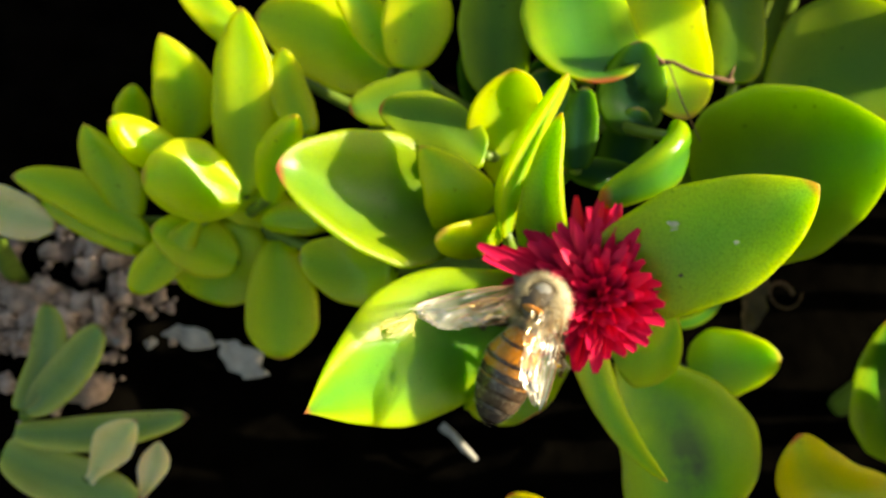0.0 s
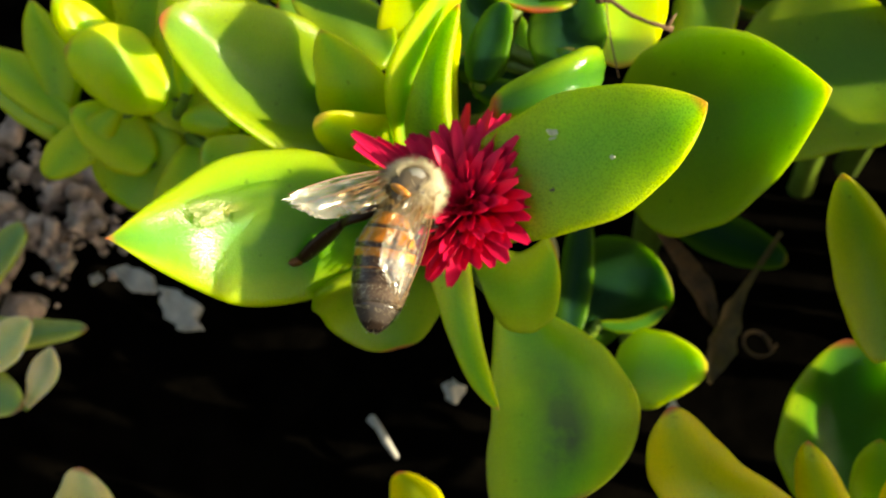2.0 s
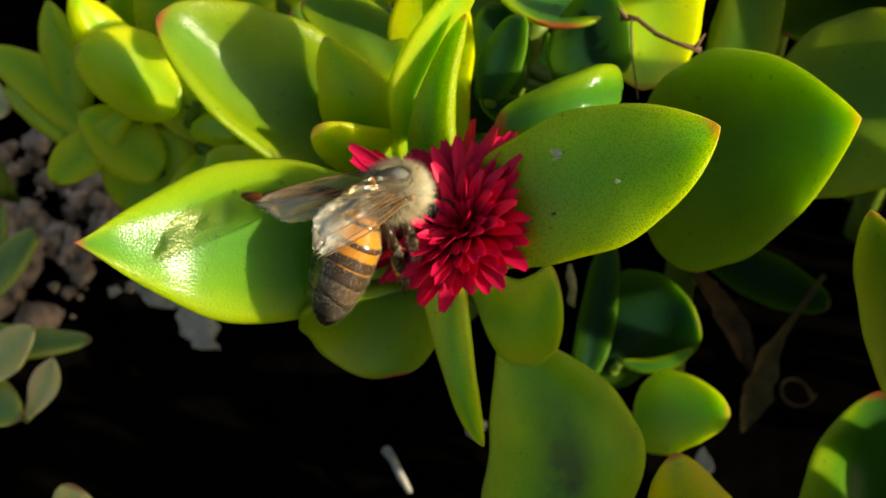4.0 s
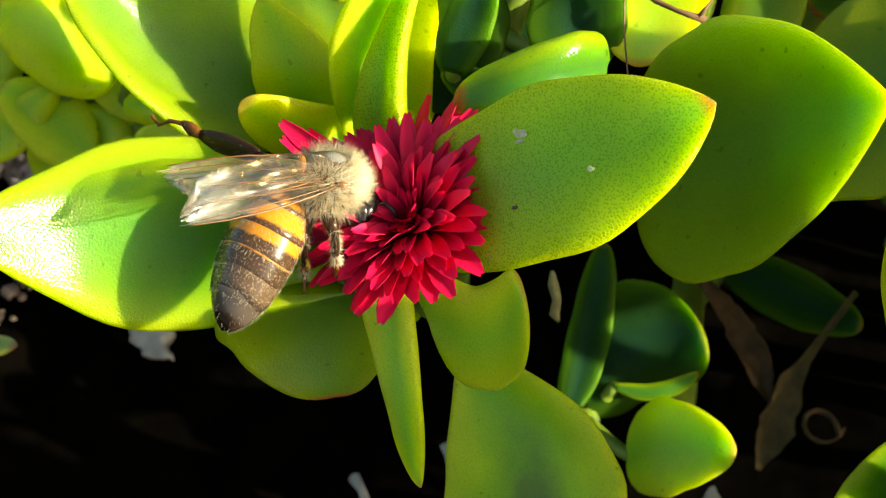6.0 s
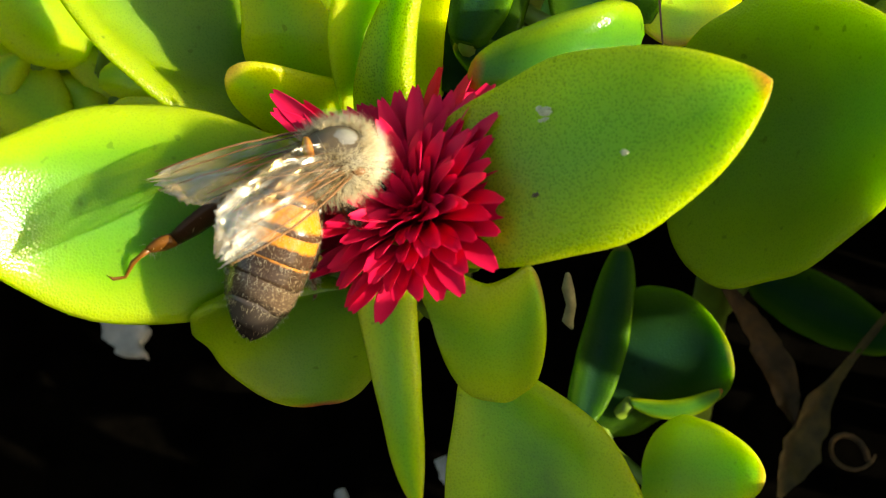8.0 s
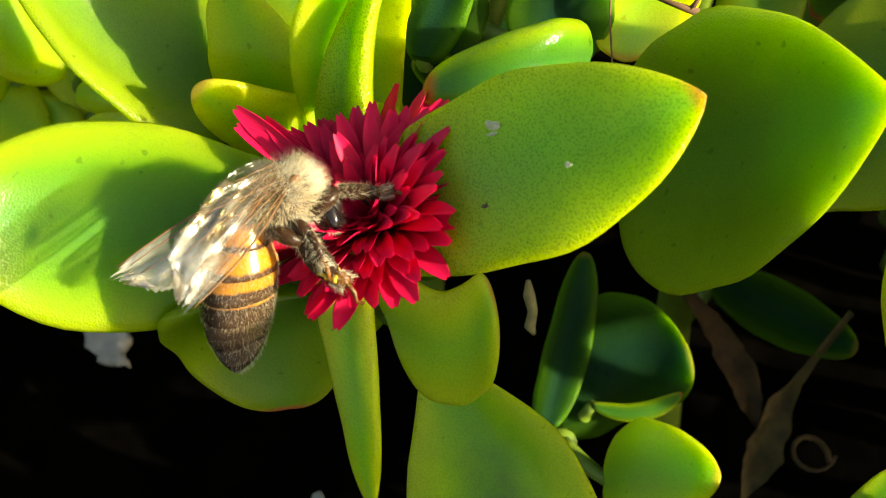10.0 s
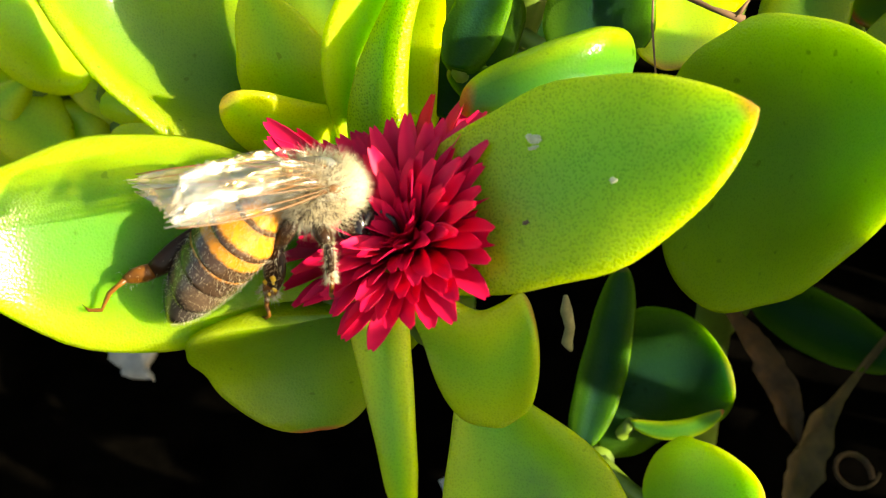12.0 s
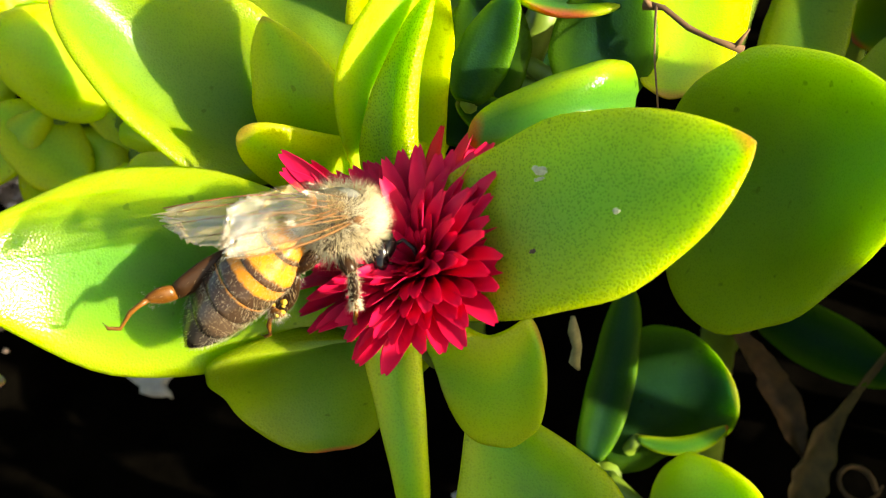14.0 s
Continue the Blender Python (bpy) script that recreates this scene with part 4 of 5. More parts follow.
def hairs(bm, rnd, spots, length, width=0.035, lean=None, spread=0.35):
    """Thin tapering hairs, one at each (point, normal)."""
    for p, n in spots:
        d = (n + Vector((rnd.gauss(0, spread), rnd.gauss(0, spread), rnd.gauss(0, spread))) + (lean or Vector())).normalized()
        a = d.orthogonal().normalized()
        b = d.cross(a)
        l = length * rnd.uniform(0.55, 1.15)
        w = width
        base = [bm.verts.new((p + w * (math.cos(t) * a + math.sin(t) * b)) * MM) for t in (0, 2.1, 4.2)]
        tip = bm.verts.new((p + d * l) * MM)
        for i in range(3):
            bm.faces.new((base[i], base[(i + 1) % 3], tip))


def egg_spots(rnd, count, centre, size, keep):
    out = []
    while len(out) < count:
        v = Vector((rnd.gauss(0, 1), rnd.gauss(0, 1), rnd.gauss(0, 1))).normalized()
        if keep(v):
            p = Vector((v.x * size[0], v.y * size[1], v.z * size[2]))
            out.append((Vector(centre) + p * 0.98, Vector((v.x / size[0], v.y / size[1], v.z / size[2])).normalized()))
    return out


def marked(ob, values):
    layer = ob.data.attributes.new("along", "FLOAT", "POINT")
    layer.data.foreach_set("value", values)
    return ob


ABDOMEN_LENGTH = 8.5


def girth(s):
    """Half width of the abdomen at s from its waist (0) to its tip (1)."""
    return 2.12 * min(1.0, 0.35 + 2.2 * s) ** 0.8 * max(0.002, 1 - max(0.0, (s - 0.42) / 0.58) ** 2.1) ** 0.60


def build_abdomen(bee):
    """Six overlapping rings along +x from the waist, which is the part's origin."""
    cuts = [0.02, 0.17, 0.34, 0.50, 0.63, 0.79, 1.0]
    mats = [AMBER_BAND, AMBER_BAND, BROAD_BAND, HALF_BAND, DARK_BAND, TAIL_BAND]
    abdomen, rnd = None, random.Random(11)
    for i, mat in enumerate(mats):
        a, b = cuts[i], cuts[i + 1]
        bm = bmesh.new()
        loops, marks = [], []
        rows = 8
        for k in range(rows + 1):
            f = k / rows
            s = a - 0.035 * (i > 0) + (b - a + 0.035 * (i > 0)) * f
            shell = 1.0 - 0.03 * (1 - f) + (0.015 if k < rows else -0.05)
            g = girth(min(s, 0.995)) * shell
            sag = -0.9 * math.sin(math.pi * s * 0.8) + 0.35 * s
            loops.append([Vector((s * ABDOMEN_LENGTH + (0.3 if i < 5 else 0.1) * math.cos(2 * t) * s, g * math.cos(t), g * 0.88 * math.sin(t) + sag * -0.4)) * MM for t in (j * math.tau / 28 for j in range(28))])
            marks += [f] * 28
        rings(bm, loops)
        bmesh.ops.recalc_face_normals(bm, faces=bm.faces)
        ob = marked(part("abdomen" if i == 0 else "abdomen_ring", bm, mat, abdomen or bee), marks)
        abdomen = abdomen or ob
    bm = bmesh.new()
    spots = []
    for _ in range(4200):
        s = rnd.random() ** 1.5
        t = rnd.uniform(0, math.tau)
        if s > 0.3 and math.sin(t) > -0.2 and rnd.random() < 0.84:
            continue
        g = girth(min(s, 0.99))
        sag = (-0.9 * math.sin(math.pi * s * 0.8) + 0.35 * s) * -0.4
        spots.append((Vector((s * ABDOMEN_LENGTH, g * math.cos(t), g * 0.88 * math.sin(t) + sag)), Vector((0.5, math.cos(t), math.sin(t))).normalized()))
    for s in cuts[1:6]:  # a pale fringe along the rear edge of each ring
        for _ in range(200):
            t = rnd.uniform(0, math.tau)
            g = girth(s) * 0.99
            sag = (-0.9 * math.sin(math.pi * s * 0.8) + 0.35 * s) * -0.4
            spots.append((Vector(((s + rnd.uniform(-0.02, 0.01)) * ABDOMEN_LENGTH, g * math.cos(t), g * 0.88 * math.sin(t) + sag)), Vector((0.8, 0.5 * math.cos(t), 0.5 * math.sin(t))).normalized()))
    hairs(bm, rnd, spots, 0.26, 0.008, Vector((1.0, 0, 0)))
    part("abdomen_hair", bm, FUZZ, abdomen, "pale short hairs")
    return abdomen


def wing_edge(u, width):
    """Leading and trailing edge offsets of a wing at u along it, with a worn, torn end."""
    lead = 0.16 * width * math.sin(math.pi * min(1, u * 0.95)) + 0.04 * width
    trail = -width * (0.10 + 0.86 * math.sin(math.pi * min(1, 0.04 + u * 0.80)) ** 0.8)
    if u > 0.8:
        trail *= 1 - 0.5 * ((u - 0.8) / 0.2) ** 2
    return lead, trail


def build_wing(bee, name, side, span):
    """A forewing with its veins and the hindwing behind it, along +x from its root; side +1 has its leading edge at +y."""
    rnd = random.Random(5 + side)
    wing = None
    for kind, length, width, root in (("fore", span, 2.7, (0, 0, 0)), ("hind", span * 0.72, 1.9, (-0.5, -0.85, -0.10))):
        bm = bmesh.new()
        nu, nv = 44, 18
        grid = []
        for i in range(nu + 1):
            u = i / nu
            lead, trail = wing_edge(u, width)
            row = []
            for j in range(nv + 1):
                f = j / nv
                y = lead + (trail - lead) * f
                x = u * length
                ragged = 0.9 * abs(noise.noise(Vector((j * 0.55, side, 3)))) + 0.38 * abs(j % 4 - 2) + 0.15 * (j % 2) + 0.9 * f ** 3
                if u > 0.72:
                    x -= ragged * ((u - 0.72) / 0.28) ** 1.5
                if j == nv:
                    y += 0.5 * abs(noise.noise(Vector((i * 0.7, side * 2, 1)))) * (u > 0.35) + 0.24 * (i % 2) * (u > 0.5)
                z = 0.10 * math.sin(13 * f + 2.5 * u) * (0.2 + u) + 0.09 * noise.noise(Vector((u * 9, f * 6, side))) - 0.12 * f * f * (0.4 + 0.6 * u) - 0.25 * u * u - 0.28 * y * (1 - u) ** 1.3
                row.append(bm.verts.new((Vector(root) + Vector((x, y * side + root[1] * (side - 1), z))) * MM))
            grid.append(row)
        for a, b in zip(grid, grid[1:]):
            for j in range(nv):
                bm.faces.new((a[j], a[j + 1], b[j + 1], b[j]))
        bmesh.ops.solidify(bm, geom=bm.faces[:], thickness=0.012 * MM)
        layer = bm.verts.layers.float.new("along")
        for v in bm.verts:
            v[layer] = v.co.x / (span * MM)
        ob = part(name if kind == "fore" else "hindwing", bm, WING, wing or bee, "worn transparent wing with a torn edge" if kind == "fore" else "")
        wing = wing or ob
        for f0, f1, end, r in ((0.0, 0.0, 0.93, 0.07), (0.10, 0.13, 0.86, 0.042), (0.25, 0.42, 0.85, 0.036), (0.35, 0.72, 0.72, 0.032), (0.5, 0.95, 0.55, 0.028)):
            pts = []
            for k in range(13):
                u = 0.02 + (end - 0.02) * k / 12
                lead, trail = wing_edge(u, width)
                f = f0 + (f1 - f0) * (k / 12) ** 1.4
                z = 0.10 * math.sin(13 * f + 2.5 * u) * (0.2 + u) + 0.09 * noise.noise(Vector((u * 9, f * 6, side))) - 0.12 * f * f * (0.4 + 0.6 * u) - 0.25 * u * u - 0.28 * (lead + (trail - lead) * f) * (1 - u) ** 1.3
                pts.append(Vector(root) + Vector((u * length, (lead + (trail - lead) * f) * side + root[1] * (side - 1), z)))
            bm = bmesh.new()
            tube(bm, pts, [r * (1.1 - 0.6 * k / 12) for k in range(13)], 5)
            part("wing_vein", bm, VEIN, wing)
    return wing


def build_leg(bee, name, length, hind, pollen=False):
    """A jointed leg from the hip (origin) to the foot at +x, its knee lifted to +z."""
    L = length
    knee = 0.10 if hind else 0.20
    k1, k2, foot = Vector((0.30 * L, 0, knee * L)), Vector((0.70 * L, 0, 0.5 * knee * L)), Vector((L, 0, 0))
    bm = bmesh.new()
    tube(bm, [Vector(), k1 * 0.5, k1], [0.34, 0.44, 0.30], 8)
    leg = part(name, bm, LEG, bee)
    bm = bmesh.new()
    loops = []
    for i in range(9):
        f = i / 8
        p = k1.lerp(k2, f)
        w = (0.24 + (0.48 if hind else 0.18) * math.sin(math.pi * min(1, f * 0.75 + 0.1)))
        loops.append([(p + Vector((0, 0.21 * math.cos(t), w * math.sin(t)))) * MM for t in (j * math.tau / 10 for j in range(10))])
    rings(bm, loops)
    part("tibia", bm, LEG, leg)
    bm = bmesh.new()
    mid = k2.lerp(foot, 0.45) + Vector((0, 0, 0.05 * L))
    flat = 0.44 if hind else 0.17
    loops = []
    for i in range(7):  # the broad first joint of the foot
        f = i / 6
        w = flat * (0.72 + 0.45 * math.sin(math.pi * min(1, 0.15 + 0.75 * f)) - 0.42 * f * f)
        loops.append([(k2.lerp(mid, f) + Vector((0, 0.6 * w * math.cos(t), w * math.sin(t)))) * MM for t in (j * math.tau / 10 for j in range(10))])
    rings(bm, loops)
    tarsus = part("tarsus", bm, LEG_PALE, leg, "orange-brown foot joint")
    bm = bmesh.new()
    far = mid.lerp(foot, 0.55) + Vector((0, 0, 0.02 * L))
    tube(bm, [mid - (mid - k2) * 0.05, mid.lerp(far, 0.5), far, far.lerp(foot, 0.6), foot, foot + Vector((0.05 * L, 0, 0.03 * L)), foot + Vector((0.06 * L, 0, 0.07 * L))], [0.17, 0.12, 0.14, 0.10, 0.11, 0.10, 0.03], 8)
    part("claw", bm, LEG_PALE, tarsus, "thin brown foot with a hooked claw")
    rnd = random.Random(L)
    bm = bmesh.new()
    spots = []
    for _ in range(760 if not hind or pollen else 150):
        f = rnd.random()
        t = rnd.uniform(0, math.tau)
        p = Vector().lerp(k1, f * 3) if f < 0.33 else k1.lerp(k2, f * 3 - 1) if f < 0.67 else k2.lerp(mid, f * 3 - 2)
        n = Vector((0, math.cos(t), math.sin(t)))
        spots.append((p + Vector((0, 0.2 * n.y, (0.45 if hind and f > 0.33 else 0.22) * n.z)), n))
    hairs(bm, rnd, spots, 0.42 if not hind or pollen else 0.26, 0.010, Vector((0.7, 0, 0)))
    part("leg_hair", bm, FUZZ, leg, "pale leg hairs")
    if pollen:
        bm = bmesh.new()
        for _ in range(14):
            blob(bm, k2 * 0.93 + Vector((rnd.gauss(0, 0.24), rnd.gauss(0, 0.12), -0.15 + rnd.gauss(0, 0.22))), [rnd.uniform(0.10, 0.22)] * 3, None, 7, 5)
        part("pollen", bm, POLLEN, leg, "yellow pollen grains")
    return leg


def build_bee():
    rnd = random.Random(2)
    bee = tagged(new("bee"), "honey bee with amber and black banded abdomen and worn wings", "bee")
    bm = bmesh.new()
    blob(bm, (0, 0, 0), (2.0, 1.85, 1.7), None, 22, 14)
    blob(bm, (-1.9, 0, -0.35), (0.7, 0.7, 0.6))
    part("thorax", bm, FUZZ_DARK, bee)
    bm = bmesh.new()
    blob(bm, (0.22, 0, 0.96), (1.06, 1.02, 0.76), None, 20, 12)
    part("shield", bm, BALD, bee, "shiny grey bald shield")
    bm = bmesh.new()
    blob(bm, (-1.35, 0, 1.12), (0.30, 0.85, 0.34), None, 16, 10)
    part("scutellum", bm, SCUTELLUM, bee, "glossy orange plate")
    bm = bmesh.new()
    spots = egg_spots(rnd, 5200, (0, 0, 0), (2.0, 1.85, 1.7), lambda v: ((v.x - 0.08) ** 2 / 0.27 + v.y ** 2 / 0.30 > 1 or v.z < 0) and not (v.x < -0.32 and abs(v.y) < 0.58 and v.z > 0.30) and (v.z > -0.25 or rnd.random() < 0.35))
    hairs(bm, rnd, spots, 0.95, 0.015)
    part("thorax_hair", bm, FUZZ, bee, "dense cream-coloured fur")
    bm = bmesh.new()
    blob(bm, (2.0, 0, -1.6), (0.68, 1.3, 1.2), Matrix.Rotation(radians(45), 3, "Y"), 18, 12)
    blob(bm, (1.6, 0, -2.6), (0.4, 0.45, 0.5))
    head = part("head", bm, BLACK, bee)
    for s in (1, -1):
        bm = bmesh.new()
        blob(bm, (1.98, 1.06 * s, -1.6), (0.42, 0.34, 0.85), Matrix.Rotation(radians(12 * s), 3, "X"), 16, 10)
        part("eye", bm, EYE, head, "dark compound eye")
        bm = bmesh.new()
        pts = [(2.5, 0.35 * s, -1.4), (3.2, 0.6 * s, -0.9), (3.7, 0.85 * s, -1.3), (4.0, 1.0 * s, -1.9)]
        tube(bm, pts, [0.11, 0.10, 0.13, 0.11], 7)
        part("antenna", bm, BLACK, head)
    bm = bmesh.new()
    hairs(bm, rnd, egg_spots(rnd, 900, (2.0, 0, -1.6), (0.68, 1.25, 1.2), lambda v: abs(v.y) < 0.65), 0.4, 0.016)
    part("face_hair", bm, FUZZ, head, "pale face hairs")
    for s in (1, -1):
        bm = bmesh.new()
        blob(bm, (0.72, 1.72 * s, 0.74), (0.34, 0.22, 0.22))
        part("tegula", bm, VEIN, bee)
    limbs = {
        "abdomen": build_abdomen(bee),
        "left_wing": build_wing(bee, "left_wing", -1, 9.8),
        "right_wing": build_wing(bee, "right_wing", 1, 9.2),
        "left_hind": build_leg(bee, "hind_leg", 10.6, True),
        "right_fore": build_leg(bee, "fore_leg", 4.9, False),
        "right_hind": build_leg(bee, "hind_leg", 5.6, True, True),
    }
    for name, L, hip, to in (("fore_leg", 4.6, (1.1, 1.0, -1.2), (0.6, 0.6, -0.5)), ("middle_leg", 4.8, (0, 1.2, -1.3), (-0.1, 0.85, -0.5)), ("middle_leg", 3.4, (0, -1.1, -1.3), (0.15, -0.35, -0.9))):
        build_leg(bee, name, L, False).matrix_basis = aim(hip, to)
    return bee, limbs


def aim(root, to, up=(0, 0, 1)):
    """A pose at root (mm) whose +x points along to, +z as near to up as can be."""
    x = Vector(to).normalized()
    y = Vector(up).cross(x).normalized()
    z = x.cross(y)
    return Matrix.Translation(Vector(root) * MM) @ Matrix((x, y, z)).transposed().to_4x4()


bee, bee_limbs = build_bee()
bee.scale = (0.95, 0.95, 0.95)
BEE_PATH = [
    (0.0, pose(-0.00325, -0.00298, 0.04817, -6.5, 10.5, 41.7)),
    (0.5, pose(-0.00330, -0.00368, 0.04810, -2.6, 11.7, 44.7)),
    (1.0, pose(-0.00287, -0.00216, 0.04835, -5.1, 13.8, 29.6)),
    (1.5, pose(-0.00296, -0.00253, 0.04828, -4.7, 13.9, 43.9)),
    (2.0, pose(-0.00221, -0.00286, 0.04822, -3.0, 11.8, 43.8)),
    (2.5, pose(-0.00214, -0.00171, 0.04835, -17.8, -0.8, 13.9)),
    (5.0, pose(-0.00302, -0.00162, 0.04835, -16.6, 1.8, 11.3)),
    (5.5, pose(-0.00299, -0.00143, 0.04834, -24.2, 11.3, 10.9)),
    (6.0, pose(-0.00277, -0.00181, 0.04830, -25.2, 6.9, 3.8)),
    (6.5, pose(-0.00235, -0.00150, 0.04812, -9.3, 0.4, 2.6)),
    (7.0, pose(-0.00195, -0.00223, 0.04809, -10.3, 3.7, 12.0)),
    (7.5, pose(-0.00267, -0.00256, 0.04769, -3.0, 6.9, 51.3)),
    (8.0, pose(-0.00208, -0.00172, 0.04814, -9.1, 1.6, 14.1)),
    (10.5, pose(-0.00295, -0.00320, 0.04819, -49.3, 0.7, 27.9)),
    (11.0, pose(-0.00295, -0.00256, 0.04823, -44.2, 2.3, 21.0)),
    (11.5, pose(-0.00255, -0.00211, 0.04809, -29.6, -6.7, 5.0)),
    (12.0, pose(-0.00267, -0.00173, 0.04808, -31.1, 5.6, 6.8)),
    (12.5, pose(-0.00214, -0.00218, 0.04821, -27.4, 4.9, 10.4)),
    (13.0, pose(-0.00244, -0.00204, 0.04807, -37.4, 11.2, 8.7)),
    (13.5, pose(-0.00215, -0.00228, 0.04817, -33.4, 4.9, 12.8)),
    (14.0, pose(-0.00224, -0.00196, 0.04839, -30.3, 7.7, 8.8)),
]
ABDOMEN_TO = [
    (0.0, (-0.55, 0.04, -0.83)),
    (0.5, (-0.29, -0.20, -0.94)),
    (1.0, (-0.45, -0.23, -0.87)),
    (1.5, (-0.41, -0.12, -0.91)),
    (2.0, (-0.61, -0.38, -0.70)),
    (2.5, (-0.51, -0.55, -0.66)),
    (5.0, (-0.47, -0.27, -0.84)),
    (5.5, (-0.41, -0.43, -0.80)),
    (6.0, (-0.41, -0.50, -0.76)),
    (6.5, (-0.45, -0.70, -0.56)),
    (7.0, (-0.62, -0.31, -0.72)),
    (7.5, (-0.56, 0.00, -0.83)),
    (8.0, (-0.42, -0.48, -0.77)),
    (10.5, (-0.17, 0.29, -0.94)),
    (11.0, (-0.30, 0.16, -0.94)),
    (11.5, (-0.51, -0.15, -0.85)),
    (12.0, (-0.62, 0.07, -0.78)),
    (12.5, (-0.56, -0.01, -0.83)),
    (13.0, (-0.60, 0.14, -0.79)),
    (13.5, (-0.77, 0.09, -0.63)),
    (14.0, (-0.67, 0.04, -0.74)),
]
LEFT_WING_TO = [
    (0.0, (-0.77, 0.60, 0.24, 0.19, -0.36, 0.92)),
    (0.5, (-0.85, 0.38, 0.36, 0.16, -0.32, 0.94)),
    (1.0, (-0.93, 0.09, 0.35, 0.18, -0.26, 0.95)),
    (1.5, (-0.90, 0.38, 0.20, 0.13, -0.35, 0.93)),
    (2.0, (-0.94, 0.27, 0.18, 0.16, -0.32, 0.94)),
    (2.5, (-1.00, 0.02, -0.00, 0.45, -0.33, 0.83)),
    (5.0, (-1.00, -0.01, -0.03, 0.41, -0.30, 0.86)),
    (5.5, (-1.00, -0.03, -0.06, 0.26, -0.43, 0.87)),
    (6.0, (-1.00, -0.07, -0.05, 0.33, -0.38, 0.87)),
    (6.5, (-0.99, -0.07, 0.09, 0.44, -0.12, 0.90)),
    (7.0, (-0.99, -0.04, -0.12, 0.38, -0.21, 0.90)),
    (7.5, (-0.98, 0.14, 0.0, 0.20, -0.36, 0.91)),
    (8.0, (-1.00, -0.07, -0.07, 0.41, -0.20, 0.89)),
    (10.5, (-0.98, 0.06, -0.18, 0.40, -0.79, 0.47)),
    (11.0, (-0.98, 0.01, -0.19, 0.39, -0.72, 0.58)),
    (11.5, (-0.96, -0.28, 0.01, 0.55, -0.41, 0.74)),
    (12.0, (-1.00, -0.07, -0.02, 0.35, -0.49, 0.80)),
    (12.5, (-1.00, -0.02, -0.00, 0.36, -0.46, 0.82)),
    (13.0, (-1.00, -0.07, 0.00, 0.26, -0.60, 0.76)),
    (13.5, (-0.99, -0.05, 0.12, 0.36, -0.56, 0.75)),
    (14.0, (-1.00, -0.01, -0.05, 0.32, -0.50, 0.81)),
]
RIGHT_WING_TO = [
    (0.0, (-0.96, -0.25, -0.10, 0.13, -0.43, 0.90)),
    (0.5, (-0.84, -0.54, -0.08, 0.09, -0.39, 0.92)),
    (1.0, (-0.89, -0.44, -0.14, 0.13, -0.35, 0.93)),
    (1.5, (-0.89, -0.42, -0.16, 0.06, -0.42, 0.91)),
    (2.0, (-0.90, -0.40, -0.18, 0.09, -0.39, 0.92)),
    (2.5, (-0.65, -0.74, 0.17, 0.43, -0.42, 0.80)),
    (5.0, (-0.92, -0.39, 0.03, 0.39, -0.39, 0.84)),
    (5.5, (-0.96, -0.24, -0.11, 0.24, -0.52, 0.83)),
    (6.0, (-0.92, -0.39, -0.05, 0.32, -0.47, 0.82)),
    (6.5, (-0.87, -0.43, 0.25, 0.43, -0.22, 0.88)),
    (7.0, (-0.84, -0.54, 0.07, 0.36, -0.30, 0.89)),
    (7.5, (-0.97, -0.18, -0.12, 0.13, -0.42, 0.90)),
    (8.0, (-0.79, -0.61, 0.10, 0.39, -0.30, 0.87)),
    (10.5, (-0.83, -0.38, -0.41, 0.35, -0.85, 0.40)),
    (11.0, (-0.82, -0.48, -0.31, 0.36, -0.78, 0.51)),
    (11.5, (-0.75, -0.67, -0.03, 0.54, -0.49, 0.69)),
    (12.0, (-0.84, -0.54, 0.04, 0.07, -0.75, 0.61)),
    (12.5, (-0.72, -0.67, 0.15, 0.07, -0.71, 0.65)),
    (13.0, (-0.80, -0.60, 0.01, -0.03, -0.81, 0.53)),
    (13.5, (-0.75, -0.63, 0.19, 0.05, -0.78, 0.57)),
    (14.0, (-0.75, -0.66, 0.11, 0.03, -0.74, 0.62)),
]
LEFT_HIND_TO = [
    (0.0, (0.05, 0.51, -0.86)),
    (0.5, (0.00, 0.80, -0.61)),
    (1.0, (-0.69, 0.24, -0.68)),
    (1.5, (-0.53, 0.39, -0.75)),
    (2.0, (-0.54, 0.45, -0.71)),
    (2.5, (-0.88, -0.07, -0.47)),
    (5.0, (-0.72, 0.69, 0.04)),
    (5.5, (-0.62, 0.78, 0.01)),
    (6.0, (-0.75, 0.65, 0.07)),
    (6.5, (-0.97, 0.21, 0.12)),
    (7.0, (-0.86, 0.26, -0.43)),
    (7.5, (-0.61, 0.62, -0.49)),
    (8.0, (-0.91, -0.10, -0.40)),
    (10.5, (-0.28, 0.95, -0.12)),
    (11.0, (-0.40, 0.90, -0.17)),
    (11.5, (-0.94, -0.02, -0.35)),
    (12.0, (-0.88, -0.06, -0.47)),
    (12.5, (-0.95, -0.19, -0.26)),
    (13.0, (-0.91, 0.01, -0.42)),
    (13.5, (-0.96, -0.14, -0.23)),
    (14.0, (-0.92, -0.19, -0.35)),
]
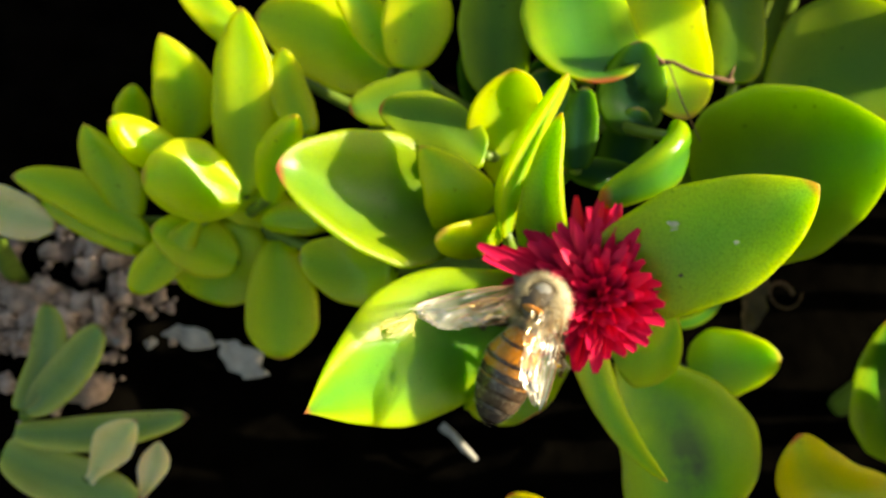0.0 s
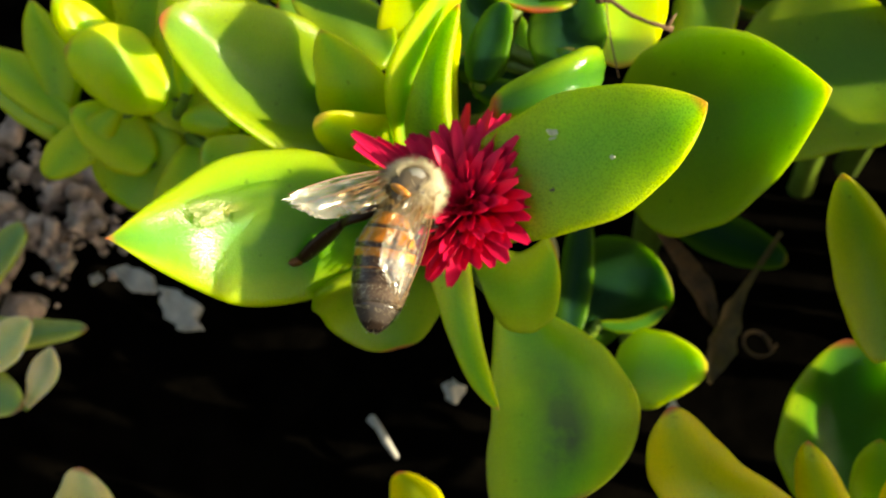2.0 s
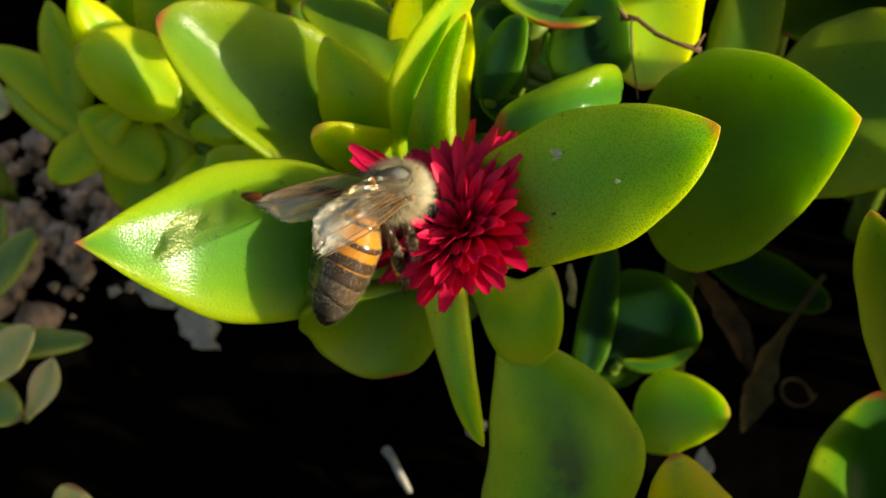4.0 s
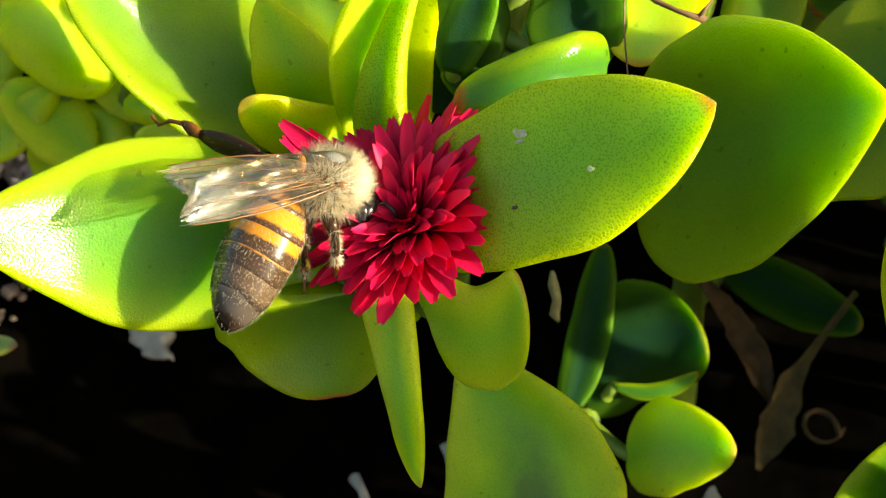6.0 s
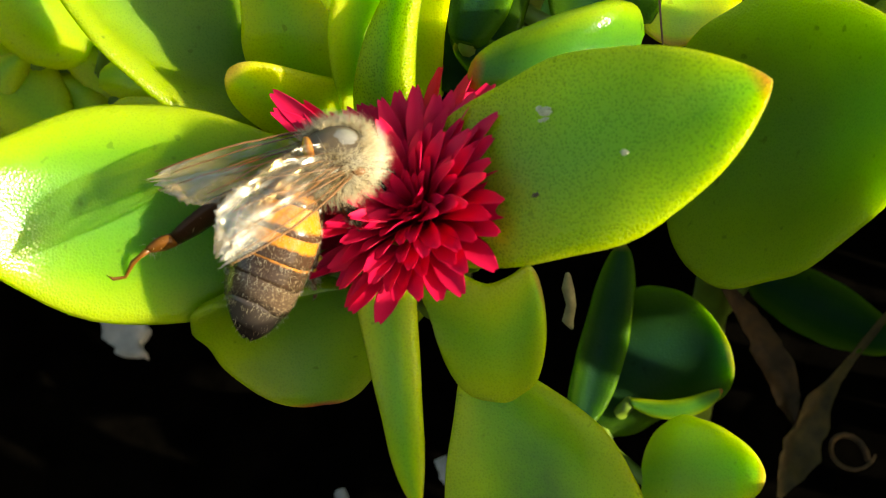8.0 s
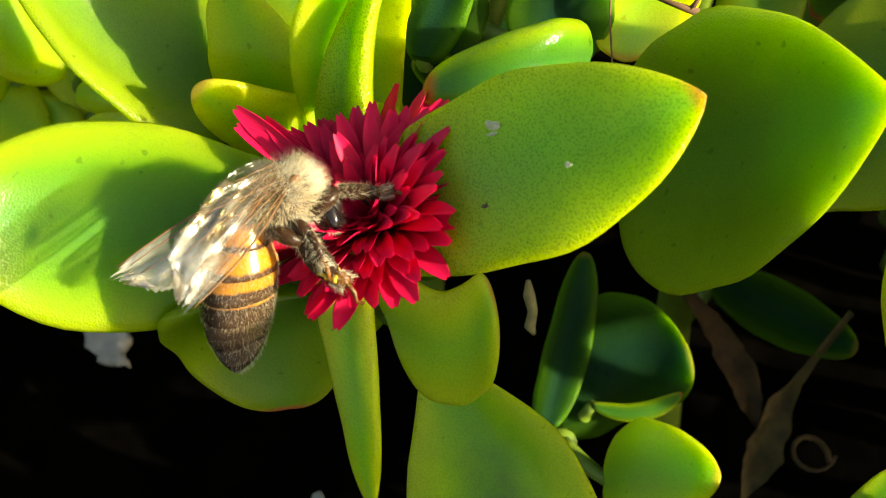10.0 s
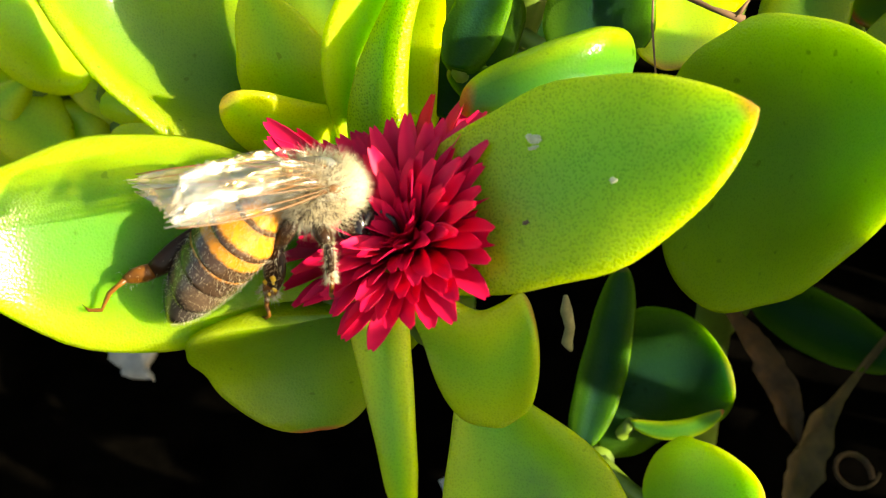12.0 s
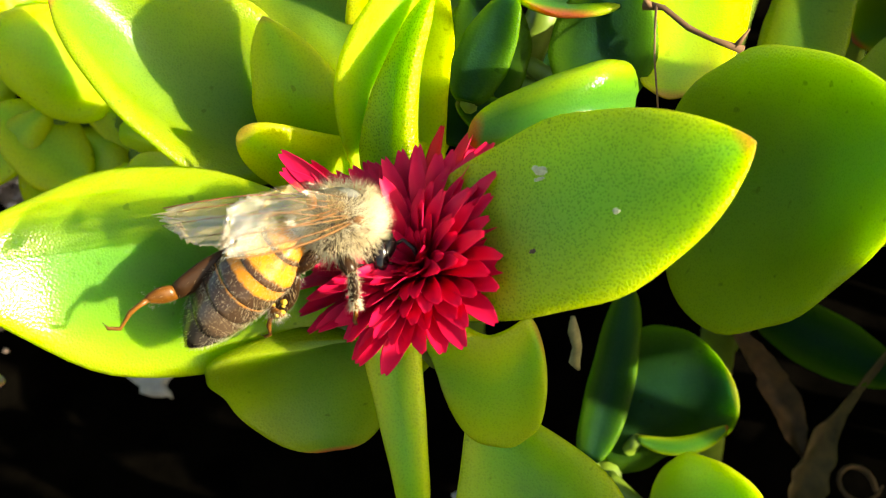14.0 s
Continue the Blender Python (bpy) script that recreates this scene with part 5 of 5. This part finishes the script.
RIGHT_FORE_TO = [
    (0.0, (0.33, -0.57, -0.75)),
    (0.5, (0.71, -0.61, -0.36)),
    (1.0, (0.43, -0.14, -0.89)),
    (1.5, (0.65, -0.71, 0.27)),
    (2.0, (0.94, -0.20, -0.27)),
    (2.5, (0.61, 0.34, -0.71)),
    (5.0, (0.82, 0.29, -0.49)),
    (5.5, (0.77, 0.51, -0.37)),
    (6.0, (0.72, 0.69, -0.10)),
    (6.5, (0.11, 0.33, -0.94)),
    (7.0, (0.42, 0.26, -0.87)),
    (7.5, (0.41, -0.16, -0.90)),
    (8.0, (0.39, 0.19, -0.90)),
    (10.5, (0.95, -0.30, -0.08)),
    (11.0, (0.95, 0.23, -0.23)),
    (11.5, (0.03, 0.46, -0.89)),
    (12.0, (0.38, 0.00, -0.92)),
    (12.5, (0.55, -0.18, -0.82)),
    (13.0, (-0.37, -0.72, -0.59)),
    (13.5, (0.88, 0.38, 0.27)),
    (14.0, (0.76, 0.54, -0.37)),
]
RIGHT_HIND_TO = [
    (1.0, (0.10, -0.32, -0.94)),
    (2.5, (0.26, 0.13, -0.96)),
    (5.0, (-0.03, -0.13, -0.99)),
    (5.5, (0.11, 0.02, -0.99)),
    (6.0, (0.03, 0.14, -0.99)),
    (6.5, (-0.07, -0.14, -0.99)),
    (7.0, (-0.20, -0.11, -0.97)),
    (7.5, (-0.33, -0.07, -0.94)),
    (8.0, (-0.09, -0.15, -0.98)),
    (10.5, (0.48, -0.27, -0.84)),
    (11.0, (0.50, -0.31, -0.81)),
    (11.5, (-0.05, -0.16, -0.99)),
    (12.0, (-0.20, 0.19, -0.96)),
    (12.5, (-0.31, 0.10, -0.94)),
    (13.0, (0.14, 0.32, -0.94)),
    (13.5, (-0.53, 0.32, -0.79)),
    (14.0, (-0.40, 0.22, -0.89)),
]


def motions():
    walk(bee, BEE_PATH)
    for name, root, up, rows in (
        ("abdomen", (-1.95, 0, -0.35), (0, 0, 1), ABDOMEN_TO),
        ("left_wing", (0.5, 1.6, 0.75), None, LEFT_WING_TO),
        ("right_wing", (0.5, -1.6, 0.75), None, RIGHT_WING_TO),
        ("left_hind", (-1.2, 1.1, -1.2), (0, 0, 1), LEFT_HIND_TO),
        ("right_fore", (1.1, -1.0, -1.3), (0, 0, 1), RIGHT_FORE_TO),
        ("right_hind", (-1.2, -1.1, -1.2), (0, 0, 1), RIGHT_HIND_TO),
    ):
        rows = [(0.0, rows[0][1])] * (rows[0][0] > 0) + rows
        walk(bee_limbs[name], [(t, aim(root, to[:3], up or to[3:])) for t, to in rows])


motions()
